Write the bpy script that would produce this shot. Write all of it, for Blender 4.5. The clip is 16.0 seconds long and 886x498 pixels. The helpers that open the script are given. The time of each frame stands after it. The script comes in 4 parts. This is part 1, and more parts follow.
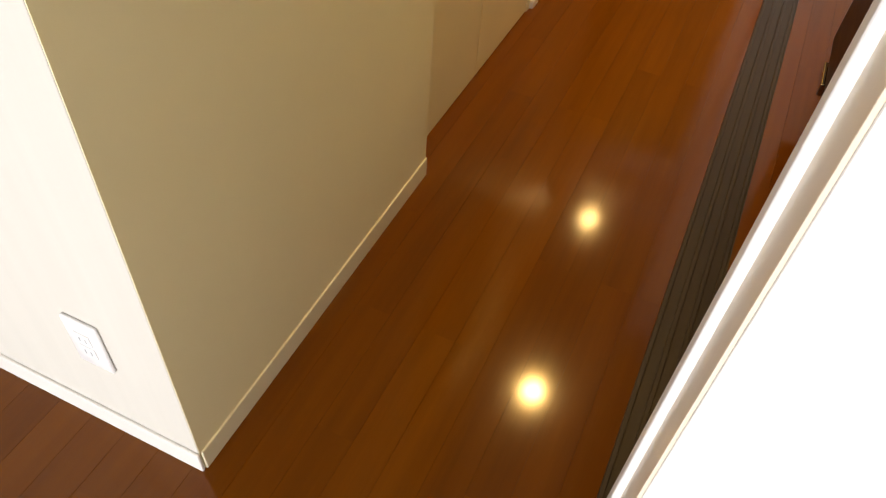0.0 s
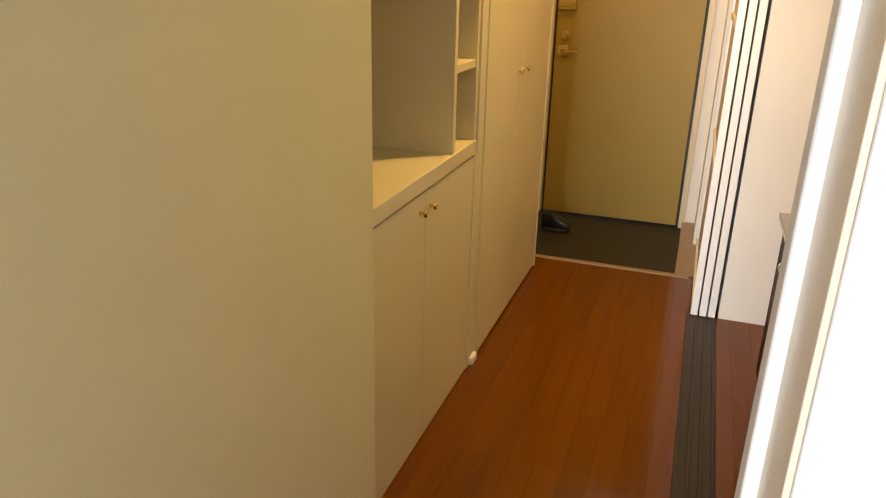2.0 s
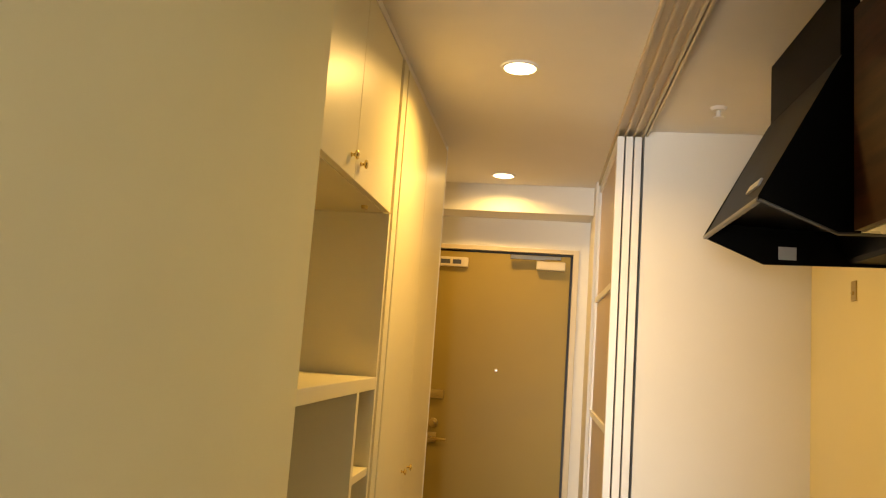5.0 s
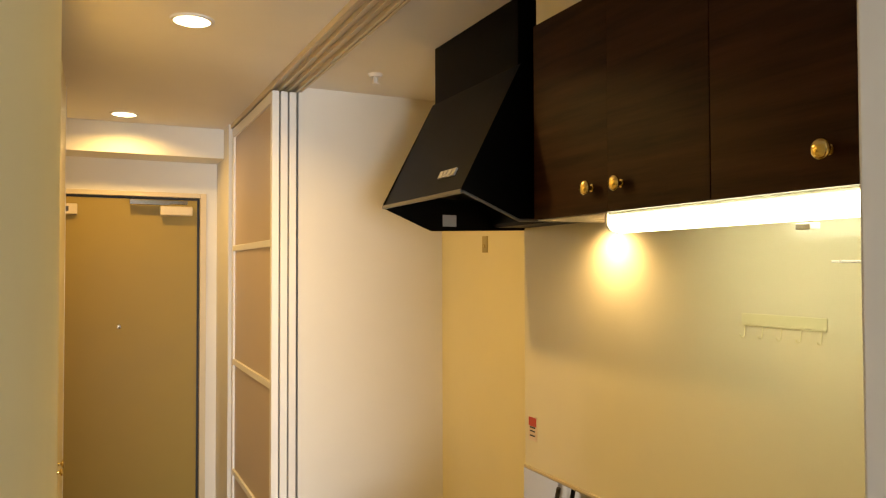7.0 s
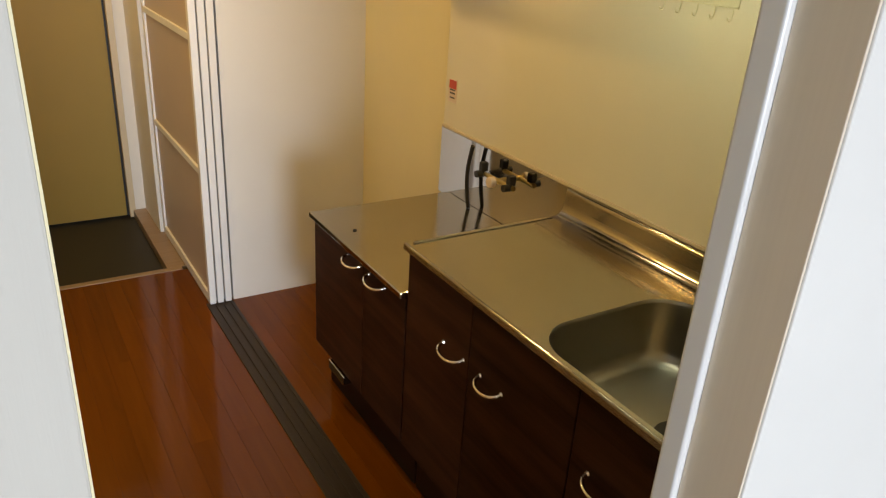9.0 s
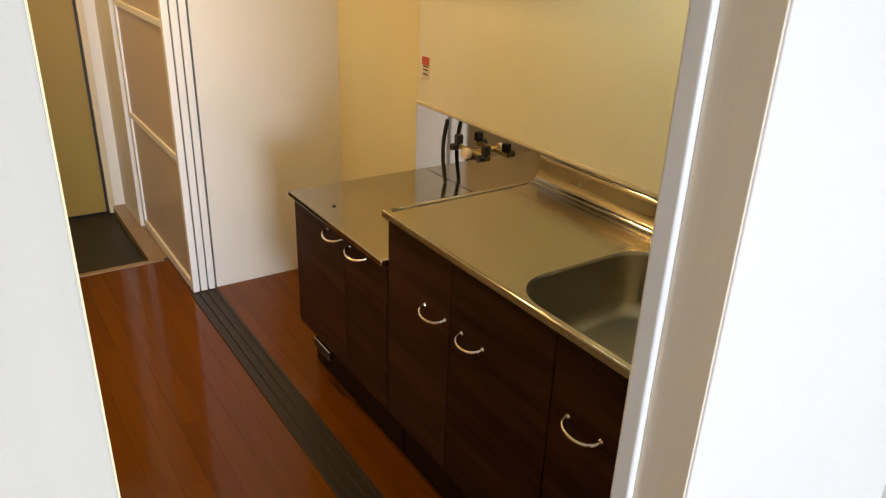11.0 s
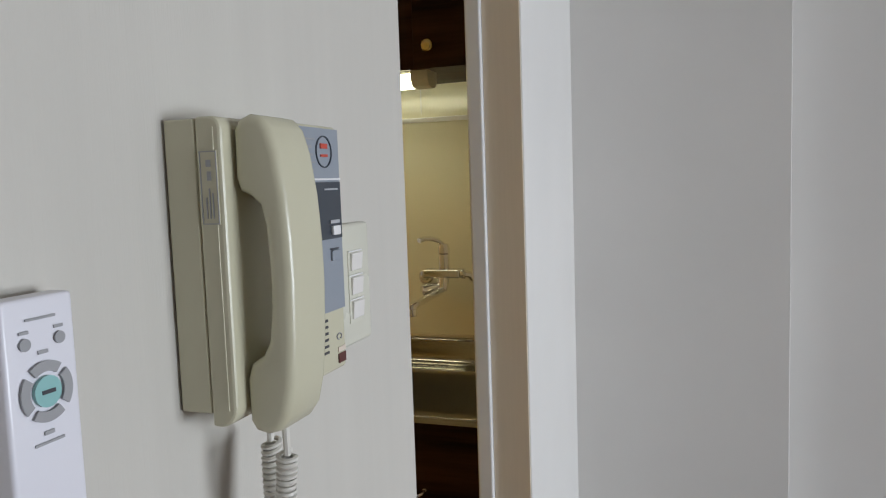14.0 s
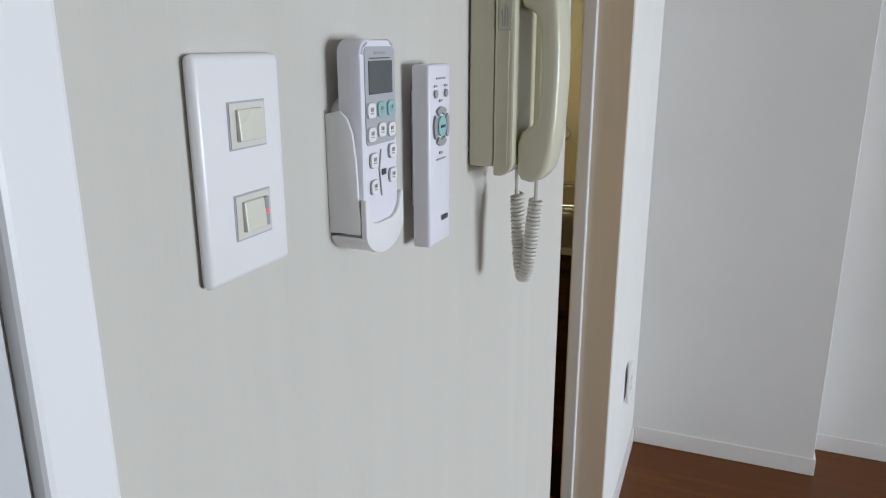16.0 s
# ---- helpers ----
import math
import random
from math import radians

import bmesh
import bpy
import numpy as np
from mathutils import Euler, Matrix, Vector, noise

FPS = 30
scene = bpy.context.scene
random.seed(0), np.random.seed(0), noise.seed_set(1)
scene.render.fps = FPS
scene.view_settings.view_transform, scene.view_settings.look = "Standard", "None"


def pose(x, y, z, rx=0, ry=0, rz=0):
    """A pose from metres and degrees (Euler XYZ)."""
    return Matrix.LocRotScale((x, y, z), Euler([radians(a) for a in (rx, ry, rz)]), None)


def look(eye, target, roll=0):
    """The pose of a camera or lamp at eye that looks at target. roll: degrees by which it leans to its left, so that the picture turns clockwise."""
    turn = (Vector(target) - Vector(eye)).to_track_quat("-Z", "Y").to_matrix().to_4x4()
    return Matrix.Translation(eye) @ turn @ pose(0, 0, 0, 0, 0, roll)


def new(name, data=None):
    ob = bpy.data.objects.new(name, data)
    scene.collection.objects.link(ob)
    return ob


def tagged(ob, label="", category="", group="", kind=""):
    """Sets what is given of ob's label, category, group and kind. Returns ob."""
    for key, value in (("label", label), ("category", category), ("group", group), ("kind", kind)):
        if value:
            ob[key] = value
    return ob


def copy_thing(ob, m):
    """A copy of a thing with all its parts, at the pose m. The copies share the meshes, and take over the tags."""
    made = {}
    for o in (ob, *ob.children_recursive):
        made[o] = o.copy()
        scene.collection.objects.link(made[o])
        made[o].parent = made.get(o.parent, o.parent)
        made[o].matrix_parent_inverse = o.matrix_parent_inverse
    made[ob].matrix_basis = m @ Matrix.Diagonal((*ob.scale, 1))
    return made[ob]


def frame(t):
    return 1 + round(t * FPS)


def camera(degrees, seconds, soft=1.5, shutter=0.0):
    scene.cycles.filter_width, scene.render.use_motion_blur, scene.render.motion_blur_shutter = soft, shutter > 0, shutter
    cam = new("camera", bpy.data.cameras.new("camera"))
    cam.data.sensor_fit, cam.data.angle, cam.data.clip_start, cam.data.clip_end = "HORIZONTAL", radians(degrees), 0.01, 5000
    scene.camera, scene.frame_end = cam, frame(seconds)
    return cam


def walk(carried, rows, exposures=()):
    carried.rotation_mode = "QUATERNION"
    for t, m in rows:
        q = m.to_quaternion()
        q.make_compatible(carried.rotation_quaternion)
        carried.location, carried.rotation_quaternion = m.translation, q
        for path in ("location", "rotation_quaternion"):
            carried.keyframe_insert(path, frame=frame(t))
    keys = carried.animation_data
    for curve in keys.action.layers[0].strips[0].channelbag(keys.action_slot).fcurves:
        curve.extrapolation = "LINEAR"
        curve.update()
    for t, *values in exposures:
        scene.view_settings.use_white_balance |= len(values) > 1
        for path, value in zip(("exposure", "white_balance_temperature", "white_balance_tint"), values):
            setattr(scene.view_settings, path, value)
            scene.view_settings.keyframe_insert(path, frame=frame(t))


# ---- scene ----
cam = camera(62.09, 16.0, soft=1.2)
PATH = [
    (0, (0.5803, -0.4034, 1.2884, 42.40, -3.64, 25.00)),
    (0.5, (0.5944, -0.4020, 1.3103, 49.22, -3.23, 20.31)),
    (1, (0.5979, -0.3722, 1.3118, 55.46, -2.83, 19.78)),
    (1.5, (0.5944, -0.3778, 1.3141, 62.32, -3.09, 19.18)),
    (2, (0.5944, -0.3830, 1.3179, 69.39, -1.38, 19.25)),
    (2.5, (0.5948, -0.3822, 1.3327, 76.92, -1.53, 18.61)),
    (3, (0.5909, -0.4014, 1.3288, 85.32, -1.45, 17.75)),
    (3.5, (0.5849, -0.4174, 1.3118, 92.30, -0.98, 16.79)),
    (3.7, (0.5829, -0.4214, 1.3218, 94.48, -0.96, 16.19)),
    (5.8, (0.2408, -0.2555, 1.5258, 98.03, -3.47, -3.44)),
    (6, (0.1928, -0.2345, 1.5468, 96.89, -2.25, -7.02)),
    (6.5, (0.1003, -0.2540, 1.5955, 95.05, 1.19, -17.18)),
    (7, (0.0447, -0.3067, 1.6246, 91.49, 0.15, -25.50)),
    (7.5, (0.0063, -0.3587, 1.6298, 84.31, -0.43, -29.54)),
    (8, (-0.0075, -0.3621, 1.6457, 79.05, -1.22, -30.59)),
    (8.5, (-0.0139, -0.3631, 1.6347, 72.67, -2.67, -31.37)),
    (9, (-0.0136, -0.3693, 1.6277, 65.96, -3.43, -31.23)),
    (9.2, (-0.0166, -0.3773, 1.6317, 63.38, -3.58, -31.06)),
    (11.5, (-0.0603, -0.5004, 1.5506, 68.69, 0.06, -35.65)),
    (12, (-0.2432, -0.5918, 1.5123, 79.57, 4.46, -41.80)),
    (12.3, (-0.3466, -0.6026, 1.4495, 84.34, 0.35, -45.21)),
    (12.5, (-0.4113, -0.5811, 1.4502, 86.03, -2.74, -47.53)),
    (13, (-0.5367, -0.4535, 1.4306, 85.93, 1.51, -53.71)),
    (13.3, (-0.6240, -0.4180, 1.4281, 85.55, -0.80, -56.99)),
    (13.5, (-0.6938, -0.3872, 1.4240, 85.20, -0.54, -59.85)),
    (14, (-0.8329, -0.3416, 1.4405, 84.78, 1.97, -70.63)),
    (14.5, (-0.8823, -0.3292, 1.4325, 82.84, 1.72, -76.69)),
    (15, (-0.9239, -0.3151, 1.4091, 79.57, 1.19, -76.26)),
    (15.5, (-1.0058, -0.2829, 1.3933, 76.33, 1.25, -69.95)),
    (16, (-1.1117, -0.2567, 1.4056, 74.41, 0.06, -67.58)),
]
EXPOSURE = [(0, 0.34, 7000, 10), (0.5, 0.32, 7050, 10), (2.0, 0.22, 6950, 9), (2.8, 0.07, 7200, 8), (3.6, 0.04, 7400, 6), (6, -0.03, 7650, 6), (7.0, -0.07, 7150, 6), (8.0, -0.2, 6450, 6),
            (9, -0.23, 6250, 6), (11.5, 0.04, 6250, 8), (12.0, -0.15, 6150, 8), (12.5, -0.58, 6100, 8), (13.0, -0.84, 6100, 8), (13.5, -0.88, 6200, 8), (14, -0.8, 6250, 7), (14.5, -0.6, 6200, 6),
            (15.5, -0.5, 6050, 6), (16, -0.57, 6080, 6)]
walk(cam, [(t, pose(*p)) for t, p in PATH], exposures=EXPOSURE)

# ---- light ----
world = bpy.data.worlds.new("sky")
scene.world = world
world.use_nodes = True
wn = world.node_tree.nodes
sky = wn.new("ShaderNodeTexSky")
sky.sky_type, sky.sun_disc = "NISHITA", False
sky.sun_elevation, sky.sun_rotation = radians(40), radians(200)
wn["Background"].inputs["Strength"].default_value = 0.12
world.node_tree.links.new(sky.outputs["Color"], wn["Background"].inputs["Color"])


def lamp(name, kind, m, energy, color, **settings):
    data = bpy.data.lights.new(name, kind)
    data.energy, data.color = energy, color
    if kind == "AREA":
        data.shape = settings.get("shape", "RECTANGLE")
        data.size, data.size_y = settings.get("size", 1), settings.get("size_y", 1)
        data.spread = radians(settings.get("spread", 180))
    else:
        data.shadow_soft_size = settings.get("soft", 0.02)
        if kind == "SPOT":
            data.spot_size, data.spot_blend = radians(settings.get("cone", 90)), settings.get("blend", 0.5)
    ob = new(name, data)
    ob.matrix_world = m
    return ob


CEIL = 2.358
WARM, TUBE, DAY = (1.0, 0.60, 0.19), (1.0, 0.96, 0.66), (0.88, 0.92, 1.0)
lamp("window_daylight", "AREA", look((-0.55, -6.5, 0.95), (-0.15, 0, 0.75)), 134, DAY, size=2.3, size_y=1.6, spread=95)
for x, y, watts in ((0.305, 1.952, 14.2), (0.176, 3.462, 6)):
    lamp("downlight_lamp", "AREA", look((x, y, CEIL - 0.012), (x, y, 0)), watts, WARM, shape="DISK", size=0.085, spread=155)
lamp("hood_lamp", "SPOT", look((1.350, 1.40, 1.748), (1.40, 1.42, 1.2)), 9, (1.0, 0.64, 0.30), cone=160, blend=1.0, soft=0.02)

# ---- materials ----


def nodes_of(name):
    m = bpy.data.materials.new(name)
    m.use_nodes = True
    return m, m.node_tree, m.node_tree.nodes["Principled BSDF"]


def link(tree, a, b):
    tree.links.new(a, b)


def spot_coords(tree, scale):
    geo = tree.nodes.new("ShaderNodeNewGeometry")
    mapping = tree.nodes.new("ShaderNodeMapping")
    mapping.inputs["Scale"].default_value = scale
    link(tree, geo.outputs["Position"], mapping.inputs["Vector"])
    return mapping.outputs["Vector"]


def noise_of(tree, vector, scale=1.0, detail=4, rough=0.55):
    n = tree.nodes.new("ShaderNodeTexNoise")
    n.inputs["Scale"].default_value, n.inputs["Detail"].default_value, n.inputs["Roughness"].default_value = scale, detail, rough
    link(tree, vector, n.inputs["Vector"])
    return n.outputs["Fac"]


def ramp_of(tree, fac, stops):
    r = tree.nodes.new("ShaderNodeValToRGB")
    while len(r.color_ramp.elements) < len(stops):
        r.color_ramp.elements.new(0.5)
    for e, (p, c) in zip(r.color_ramp.elements, stops):
        e.position, e.color = p, (*c, 1)
    link(tree, fac, r.inputs["Fac"])
    return r.outputs["Color"]


def bump_of(tree, bsdf, fac, strength, distance=0.001):
    b = tree.nodes.new("ShaderNodeBump")
    b.inputs["Strength"].default_value, b.inputs["Distance"].default_value = strength, distance
    link(tree, fac, b.inputs["Height"])
    link(tree, b.outputs["Normal"], bsdf.inputs["Normal"])


def shade(c, f):
    return tuple(min(1, v * f) for v in c)


def surface(name, color, rough=0.5, metal=0.0, var=0.06, big=(3, 3, 3), fine=(250, 250, 250), bump=0.08, coat=0.0, rvar=0.06, spec=0.5):
    """Paint, plastic or metal: stains at a large scale, grain and relief at a small one."""
    m, tree, bsdf = nodes_of(name)
    large = noise_of(tree, spot_coords(tree, big), 1, 5)
    col = ramp_of(tree, large, [(0.3, shade(color, 1 - var)), (0.7, shade(color, 1 + var))])
    link(tree, col, bsdf.inputs["Base Color"])
    small = noise_of(tree, spot_coords(tree, fine), 1, 3)
    mr = tree.nodes.new("ShaderNodeMapRange")
    mr.inputs["To Min"].default_value, mr.inputs["To Max"].default_value = max(0.02, rough - rvar), min(1, rough + rvar)
    link(tree, large, mr.inputs["Value"])
    link(tree, mr.outputs["Result"], bsdf.inputs["Roughness"])
    bsdf.inputs["Metallic"].default_value = metal
    bsdf.inputs["Specular IOR Level"].default_value = spec
    bsdf.inputs["Coat Weight"].default_value = coat
    if bump:
        bump_of(tree, bsdf, small, bump)
    return m


def wood(name, dark, light, rough, along=(60, 3, 60), coat=0.0, random_tone=0.0, bump=0.05, spec=0.5):
    """Grain stretched along one axis, with a tone of its own for each board."""
    m, tree, bsdf = nodes_of(name)
    info = tree.nodes.new("ShaderNodeObjectInfo")
    geo = tree.nodes.new("ShaderNodeNewGeometry")
    shift = tree.nodes.new("ShaderNodeVectorMath")
    shift.operation = "MULTIPLY_ADD"
    comb = tree.nodes.new("ShaderNodeCombineXYZ")
    for i in range(3):
        link(tree, info.outputs["Random"], comb.inputs[i])
    link(tree, comb.outputs["Vector"], shift.inputs[0])
    shift.inputs[1].default_value = (7, 31, 11)
    link(tree, geo.outputs["Position"], shift.inputs[2])
    mapping = tree.nodes.new("ShaderNodeMapping")
    mapping.inputs["Scale"].default_value = along
    link(tree, shift.outputs["Vector"], mapping.inputs["Vector"])
    grain = noise_of(tree, mapping.outputs["Vector"], 1, 6, 0.62)
    mix = tree.nodes.new("ShaderNodeMath")
    mix.operation = "MULTIPLY_ADD"
    link(tree, info.outputs["Random"], mix.inputs[0])
    mix.inputs[1].default_value = random_tone
    link(tree, grain, mix.inputs[2])
    sub = tree.nodes.new("ShaderNodeMath")
    sub.operation = "SUBTRACT"
    link(tree, mix.outputs["Value"], sub.inputs[0])
    sub.inputs[1].default_value = random_tone / 2
    col = ramp_of(tree, sub.outputs["Value"], [(0.25, dark), (0.75, light)])
    link(tree, col, bsdf.inputs["Base Color"])
    wide = noise_of(tree, spot_coords(tree, (5, 5, 5)), 1, 4)
    mr = tree.nodes.new("ShaderNodeMapRange")
    mr.inputs["To Min"].default_value, mr.inputs["To Max"].default_value = rough * 0.8, rough * 1.25
    link(tree, wide, mr.inputs["Value"])
    link(tree, mr.outputs["Result"], bsdf.inputs["Roughness"])
    bsdf.inputs["Coat Weight"].default_value = coat
    bsdf.inputs["Coat Roughness"].default_value = 0.09
    bsdf.inputs["Specular IOR Level"].default_value = spec
    bump_of(tree, bsdf, grain, bump)
    return m


def glow(name, color, strength):
    m, tree, bsdf = nodes_of(name)
    bsdf.inputs["Base Color"].default_value = (*color, 1)
    bsdf.inputs["Emission Color"].default_value = (*color, 1)
    bsdf.inputs["Emission Strength"].default_value = strength
    return m


M = {
    "wallpaper": surface("wallpaper_white_woven", (0.78, 0.765, 0.735), 0.8, var=0.025, big=(2, 2, 2), fine=(900, 900, 45), bump=0.18),
    # Streaked greige paper, its base also lowered to stand for shade on that wall.
    "wallpaper_beige_shaded": surface("wallpaper_greige_streaked_shaded", (0.585, 0.560, 0.508), 0.85, spec=0.2, var=0.02, big=(30, 30, 1.2), fine=(700, 700, 25), bump=0.22),
    "wallpaper_cream": surface("wallpaper_cream_woven", (0.79, 0.715, 0.46), 0.8, var=0.03, big=(2, 2, 2), fine=(900, 900, 45), bump=0.18),
    # Only for walls out of view: grey, so that less daylight bounces back.
    "unseen_wall_grey": surface("unseen_wall_warm_grey", (0.36, 0.34, 0.31), 0.8, var=0.03, big=(2, 2, 2), fine=(900, 900, 45), bump=0.18),
    "ceiling": surface("ceiling_paper", (0.80, 0.785, 0.76), 0.85, var=0.02, fine=(350, 350, 350), bump=0.25),
    "white_paint": surface("white_paint_semigloss", (0.82, 0.82, 0.82), 0.32, var=0.03, bump=0.03),
    "door_paint": surface("cabinet_cream_laminate", (0.75, 0.68, 0.45), 0.36, var=0.03, fine=(420, 420, 420), bump=0.06),
    "closet_grey": surface("closet_door_grey", (0.56, 0.57, 0.58), 0.45, var=0.03),
    "lining": wood("opening_lining_beige_laminate", (0.77, 0.67, 0.53), (0.81, 0.71, 0.57), 0.35, along=(120, 120, 4), bump=0.03),
    "trim": surface("trim_offwhite_vinyl", (0.80, 0.77, 0.73), 0.3, var=0.04, fine=(600, 600, 25), bump=0.08),
    "plank": wood("floor_plank_redbrown", (0.108, 0.029, 0.0006), (0.155, 0.045, 0.0011), 0.11, along=(24, 1.4, 24), random_tone=0.22, bump=0.008, coat=0.10, spec=0.20),
    "floor_under": wood("floor_underlay_brown", (0.07, 0.02, 0.004), (0.10, 0.03, 0.006), 0.3, along=(70, 2.6, 70)),
    "trim_cream": surface("trim_cream_vinyl", (0.76, 0.70, 0.50), 0.35, var=0.04, fine=(600, 600, 25), bump=0.08),
    "steel_mirror": surface("stainless_polished", (0.60, 0.585, 0.56), 0.045, 1.0, var=0.04, fine=(300, 300, 300), bump=0.01, rvar=0.02),
    "threshold": wood("threshold_wood_pale", (0.26, 0.185, 0.125), (0.34, 0.25, 0.175), 0.35, along=(4, 60, 60)),
    "track": surface("track_grey_brown_plastic", (0.036, 0.026, 0.019), 0.38, var=0.1, fine=(300, 12, 300), bump=0.1, spec=0.22),
    "track_pale": surface("ceiling_track_beige", (0.60, 0.52, 0.38), 0.4, var=0.05),
    "gap": surface("dark_gap", (0.02, 0.018, 0.016), 0.6, var=0.1),
    "tile": surface("genkan_dark_vinyl", (0.020, 0.018, 0.016), 0.5, var=0.25, big=(9, 9, 9), fine=(160, 160, 160), bump=0.3),
    "steel_door": surface("entrance_door_painted_steel", (0.33, 0.235, 0.055), 0.45, var=0.03, fine=(180, 180, 180), bump=0.1, spec=0.25),
    "door_frame": surface("entrance_frame_beige", (0.62, 0.53, 0.36), 0.4, var=0.03),
    "dark_wood": wood("kitchen_dark_walnut", (0.0095, 0.0034, 0.0017), (0.070, 0.0275, 0.0130), 0.42, along=(40, 1.8, 26), random_tone=0.1, bump=0.05, spec=0.12),
    "dark_edge": surface("kitchen_dark_edge", (0.018, 0.007, 0.004), 0.45, var=0.1, spec=0.15),
    "hood_black": surface("hood_black_enamel", (0.0022, 0.0020, 0.0018), 0.40, var=0.15, fine=(700, 700, 700), bump=0.12, spec=0.06),
    "hood_edge": surface("hood_edge_grey", (0.10, 0.095, 0.09), 0.35, var=0.1),
    "steel": surface("stainless_brushed", (0.44, 0.41, 0.355), 0.13, 1.0, var=0.05, fine=(900, 14, 900), bump=0.06),
    "steel_matte": surface("stainless_embossed", (0.45, 0.43, 0.36), 0.12, 1.0, var=0.04, fine=(900, 900, 900), bump=0.10),
    "steel_basin": surface("stainless_basin_satin", (0.38, 0.37, 0.32), 0.30, 1.0, var=0.05, fine=(900, 900, 900), bump=0.12),
    "yellow_pad": surface("yellowed_adhesive_pad", (0.74, 0.705, 0.47), 0.3, var=0.05),
    "cord": surface("cord_offwhite_vinyl", (0.66, 0.635, 0.575), 0.4, var=0.04, bump=0.02),
    "chrome": surface("chrome", (0.86, 0.86, 0.86), 0.12, 1.0, var=0.03, bump=0),
    "brass": surface("brass_polished", (0.82, 0.64, 0.25), 0.2, 1.0, var=0.06, bump=0),
    "brass_dark": surface("brass_aged_valve", (0.55, 0.42, 0.16), 0.3, 1.0, var=0.1),
    "panel": surface("kitchen_panel_glossy_white", (0.75, 0.71, 0.54), 0.14, var=0.02, fine=(60, 60, 60), bump=0.03),
    "pane": surface("sliding_door_frosted_pane", (0.55, 0.46, 0.40), 0.38, var=0.04, fine=(120, 120, 120), bump=0.1),
    "black_rubber": surface("black_rubber", (0.018, 0.017, 0.016), 0.5, var=0.15),
    "cream_plastic": surface("phone_cream_plastic", (0.585, 0.558, 0.41), 0.25, var=0.03, fine=(1200, 1200, 1200), bump=0.06),
    "ivory_plastic": surface("switch_plate_ivory", (0.66, 0.65, 0.55), 0.28, var=0.03, bump=0.02),
    "white_plastic": surface("white_plastic", (0.79, 0.78, 0.78), 0.3, var=0.02, bump=0.02),
    "lilac_plastic": surface("remote_white_plastic", (0.76, 0.75, 0.80), 0.32, var=0.02, bump=0.03),
    "grey_plastic": surface("grey_plastic", (0.33, 0.33, 0.34), 0.4, var=0.05, bump=0.02),
    "pale_grey": surface("pale_grey_print", (0.42, 0.43, 0.45), 0.42, var=0.04, bump=0.02),
    "blue_grey": surface("intercom_blue_grey", (0.282, 0.312, 0.356), 0.4, var=0.04, bump=0.02),
    "navy": surface("intercom_dark_window", (0.05, 0.06, 0.075), 0.18, var=0.08, bump=0),
    "lcd": surface("lcd_screen", (0.085, 0.095, 0.095), 0.3, var=0.05, bump=0),
    "teal": surface("teal_button", (0.27, 0.50, 0.49), 0.35, var=0.04, bump=0),
    "ink": surface("dark_print", (0.05, 0.05, 0.06), 0.5, var=0.05, bump=0),
    "red_ink": surface("red_print", (0.55, 0.07, 0.04), 0.5, var=0.05, bump=0),
    "paper": surface("sticker_paper", (0.72, 0.62, 0.52), 0.5, var=0.04, bump=0),
    "maroon": surface("maroon_label", (0.10, 0.025, 0.02), 0.4, var=0.05, bump=0),
    "shoe": surface("black_shoe_leather", (0.012, 0.011, 0.012), 0.4, var=0.2, bump=0.1),
    "light_lens": glow("downlight_lens", (1.0, 0.80, 0.48), 14),
    "tube_lens": glow("kitchen_tube_diffuser", TUBE, 12.8),
    "red_led": glow("red_indicator", (1.0, 0.05, 0.06), 1.6),
    "green_led": glow("green_indicator", (0.15, 1.0, 0.2), 1.5),
}

# ---- builders ----
ROOT = {}


def thing(name, at, label, category, group="", kind=""):
    ob = new(name)
    ob.empty_display_size = 0.05
    ob.location = at
    ROOT[ob.name] = Vector(at)
    return tagged(ob, label, category, group, kind)


def root_of(ob):
    while ob.parent:
        ob = ob.parent
    return ROOT.get(ob.name, Vector((0, 0, 0)))


def part(name, bm, material, parent=None, label="", smooth=False):
    """One mesh object under a thing or a part; the bmesh is in world metres."""
    if parent:
        bmesh.ops.translate(bm, verts=bm.verts, vec=-root_of(parent))
    me = bpy.data.meshes.new(name)
    bmesh.ops.recalc_face_normals(bm, faces=bm.faces)
    bm.to_mesh(me)
    bm.free()
    me.materials.append(M[material])
    if smooth:
        for p in me.polygons:
            p.use_smooth = True
        me.set_sharp_from_angle(angle=radians(40))
    ob = new(name, me)
    if parent:
        ob.parent = parent
    return tagged(ob, label)


def setting(name, bm, material, label, category="wall"):
    return tagged(part(name, bm, material), label, category, kind="structure")


def box(x0, y0, z0, x1, y1, z1, bevel=0.0, seg=2, bm=None):
    b = bmesh.new()
    bmesh.ops.create_cube(b, size=1)
    bmesh.ops.transform(b, matrix=Matrix.LocRotScale(((x0 + x1) / 2, (y0 + y1) / 2, (z0 + z1) / 2), None,
                                                     (abs(x1 - x0), abs(y1 - y0), abs(z1 - z0))), verts=b.verts)
    if bevel:
        bmesh.ops.bevel(b, geom=b.edges[:], offset=bevel, segments=seg, affect="EDGES", profile=0.5)
    return join(bm, b)


def join(bm, b):
    if bm is None:
        return b
    me = bpy.data.meshes.new("tmp")
    b.to_mesh(me)
    b.free()
    bm.from_mesh(me)
    bpy.data.meshes.remove(me)
    return bm


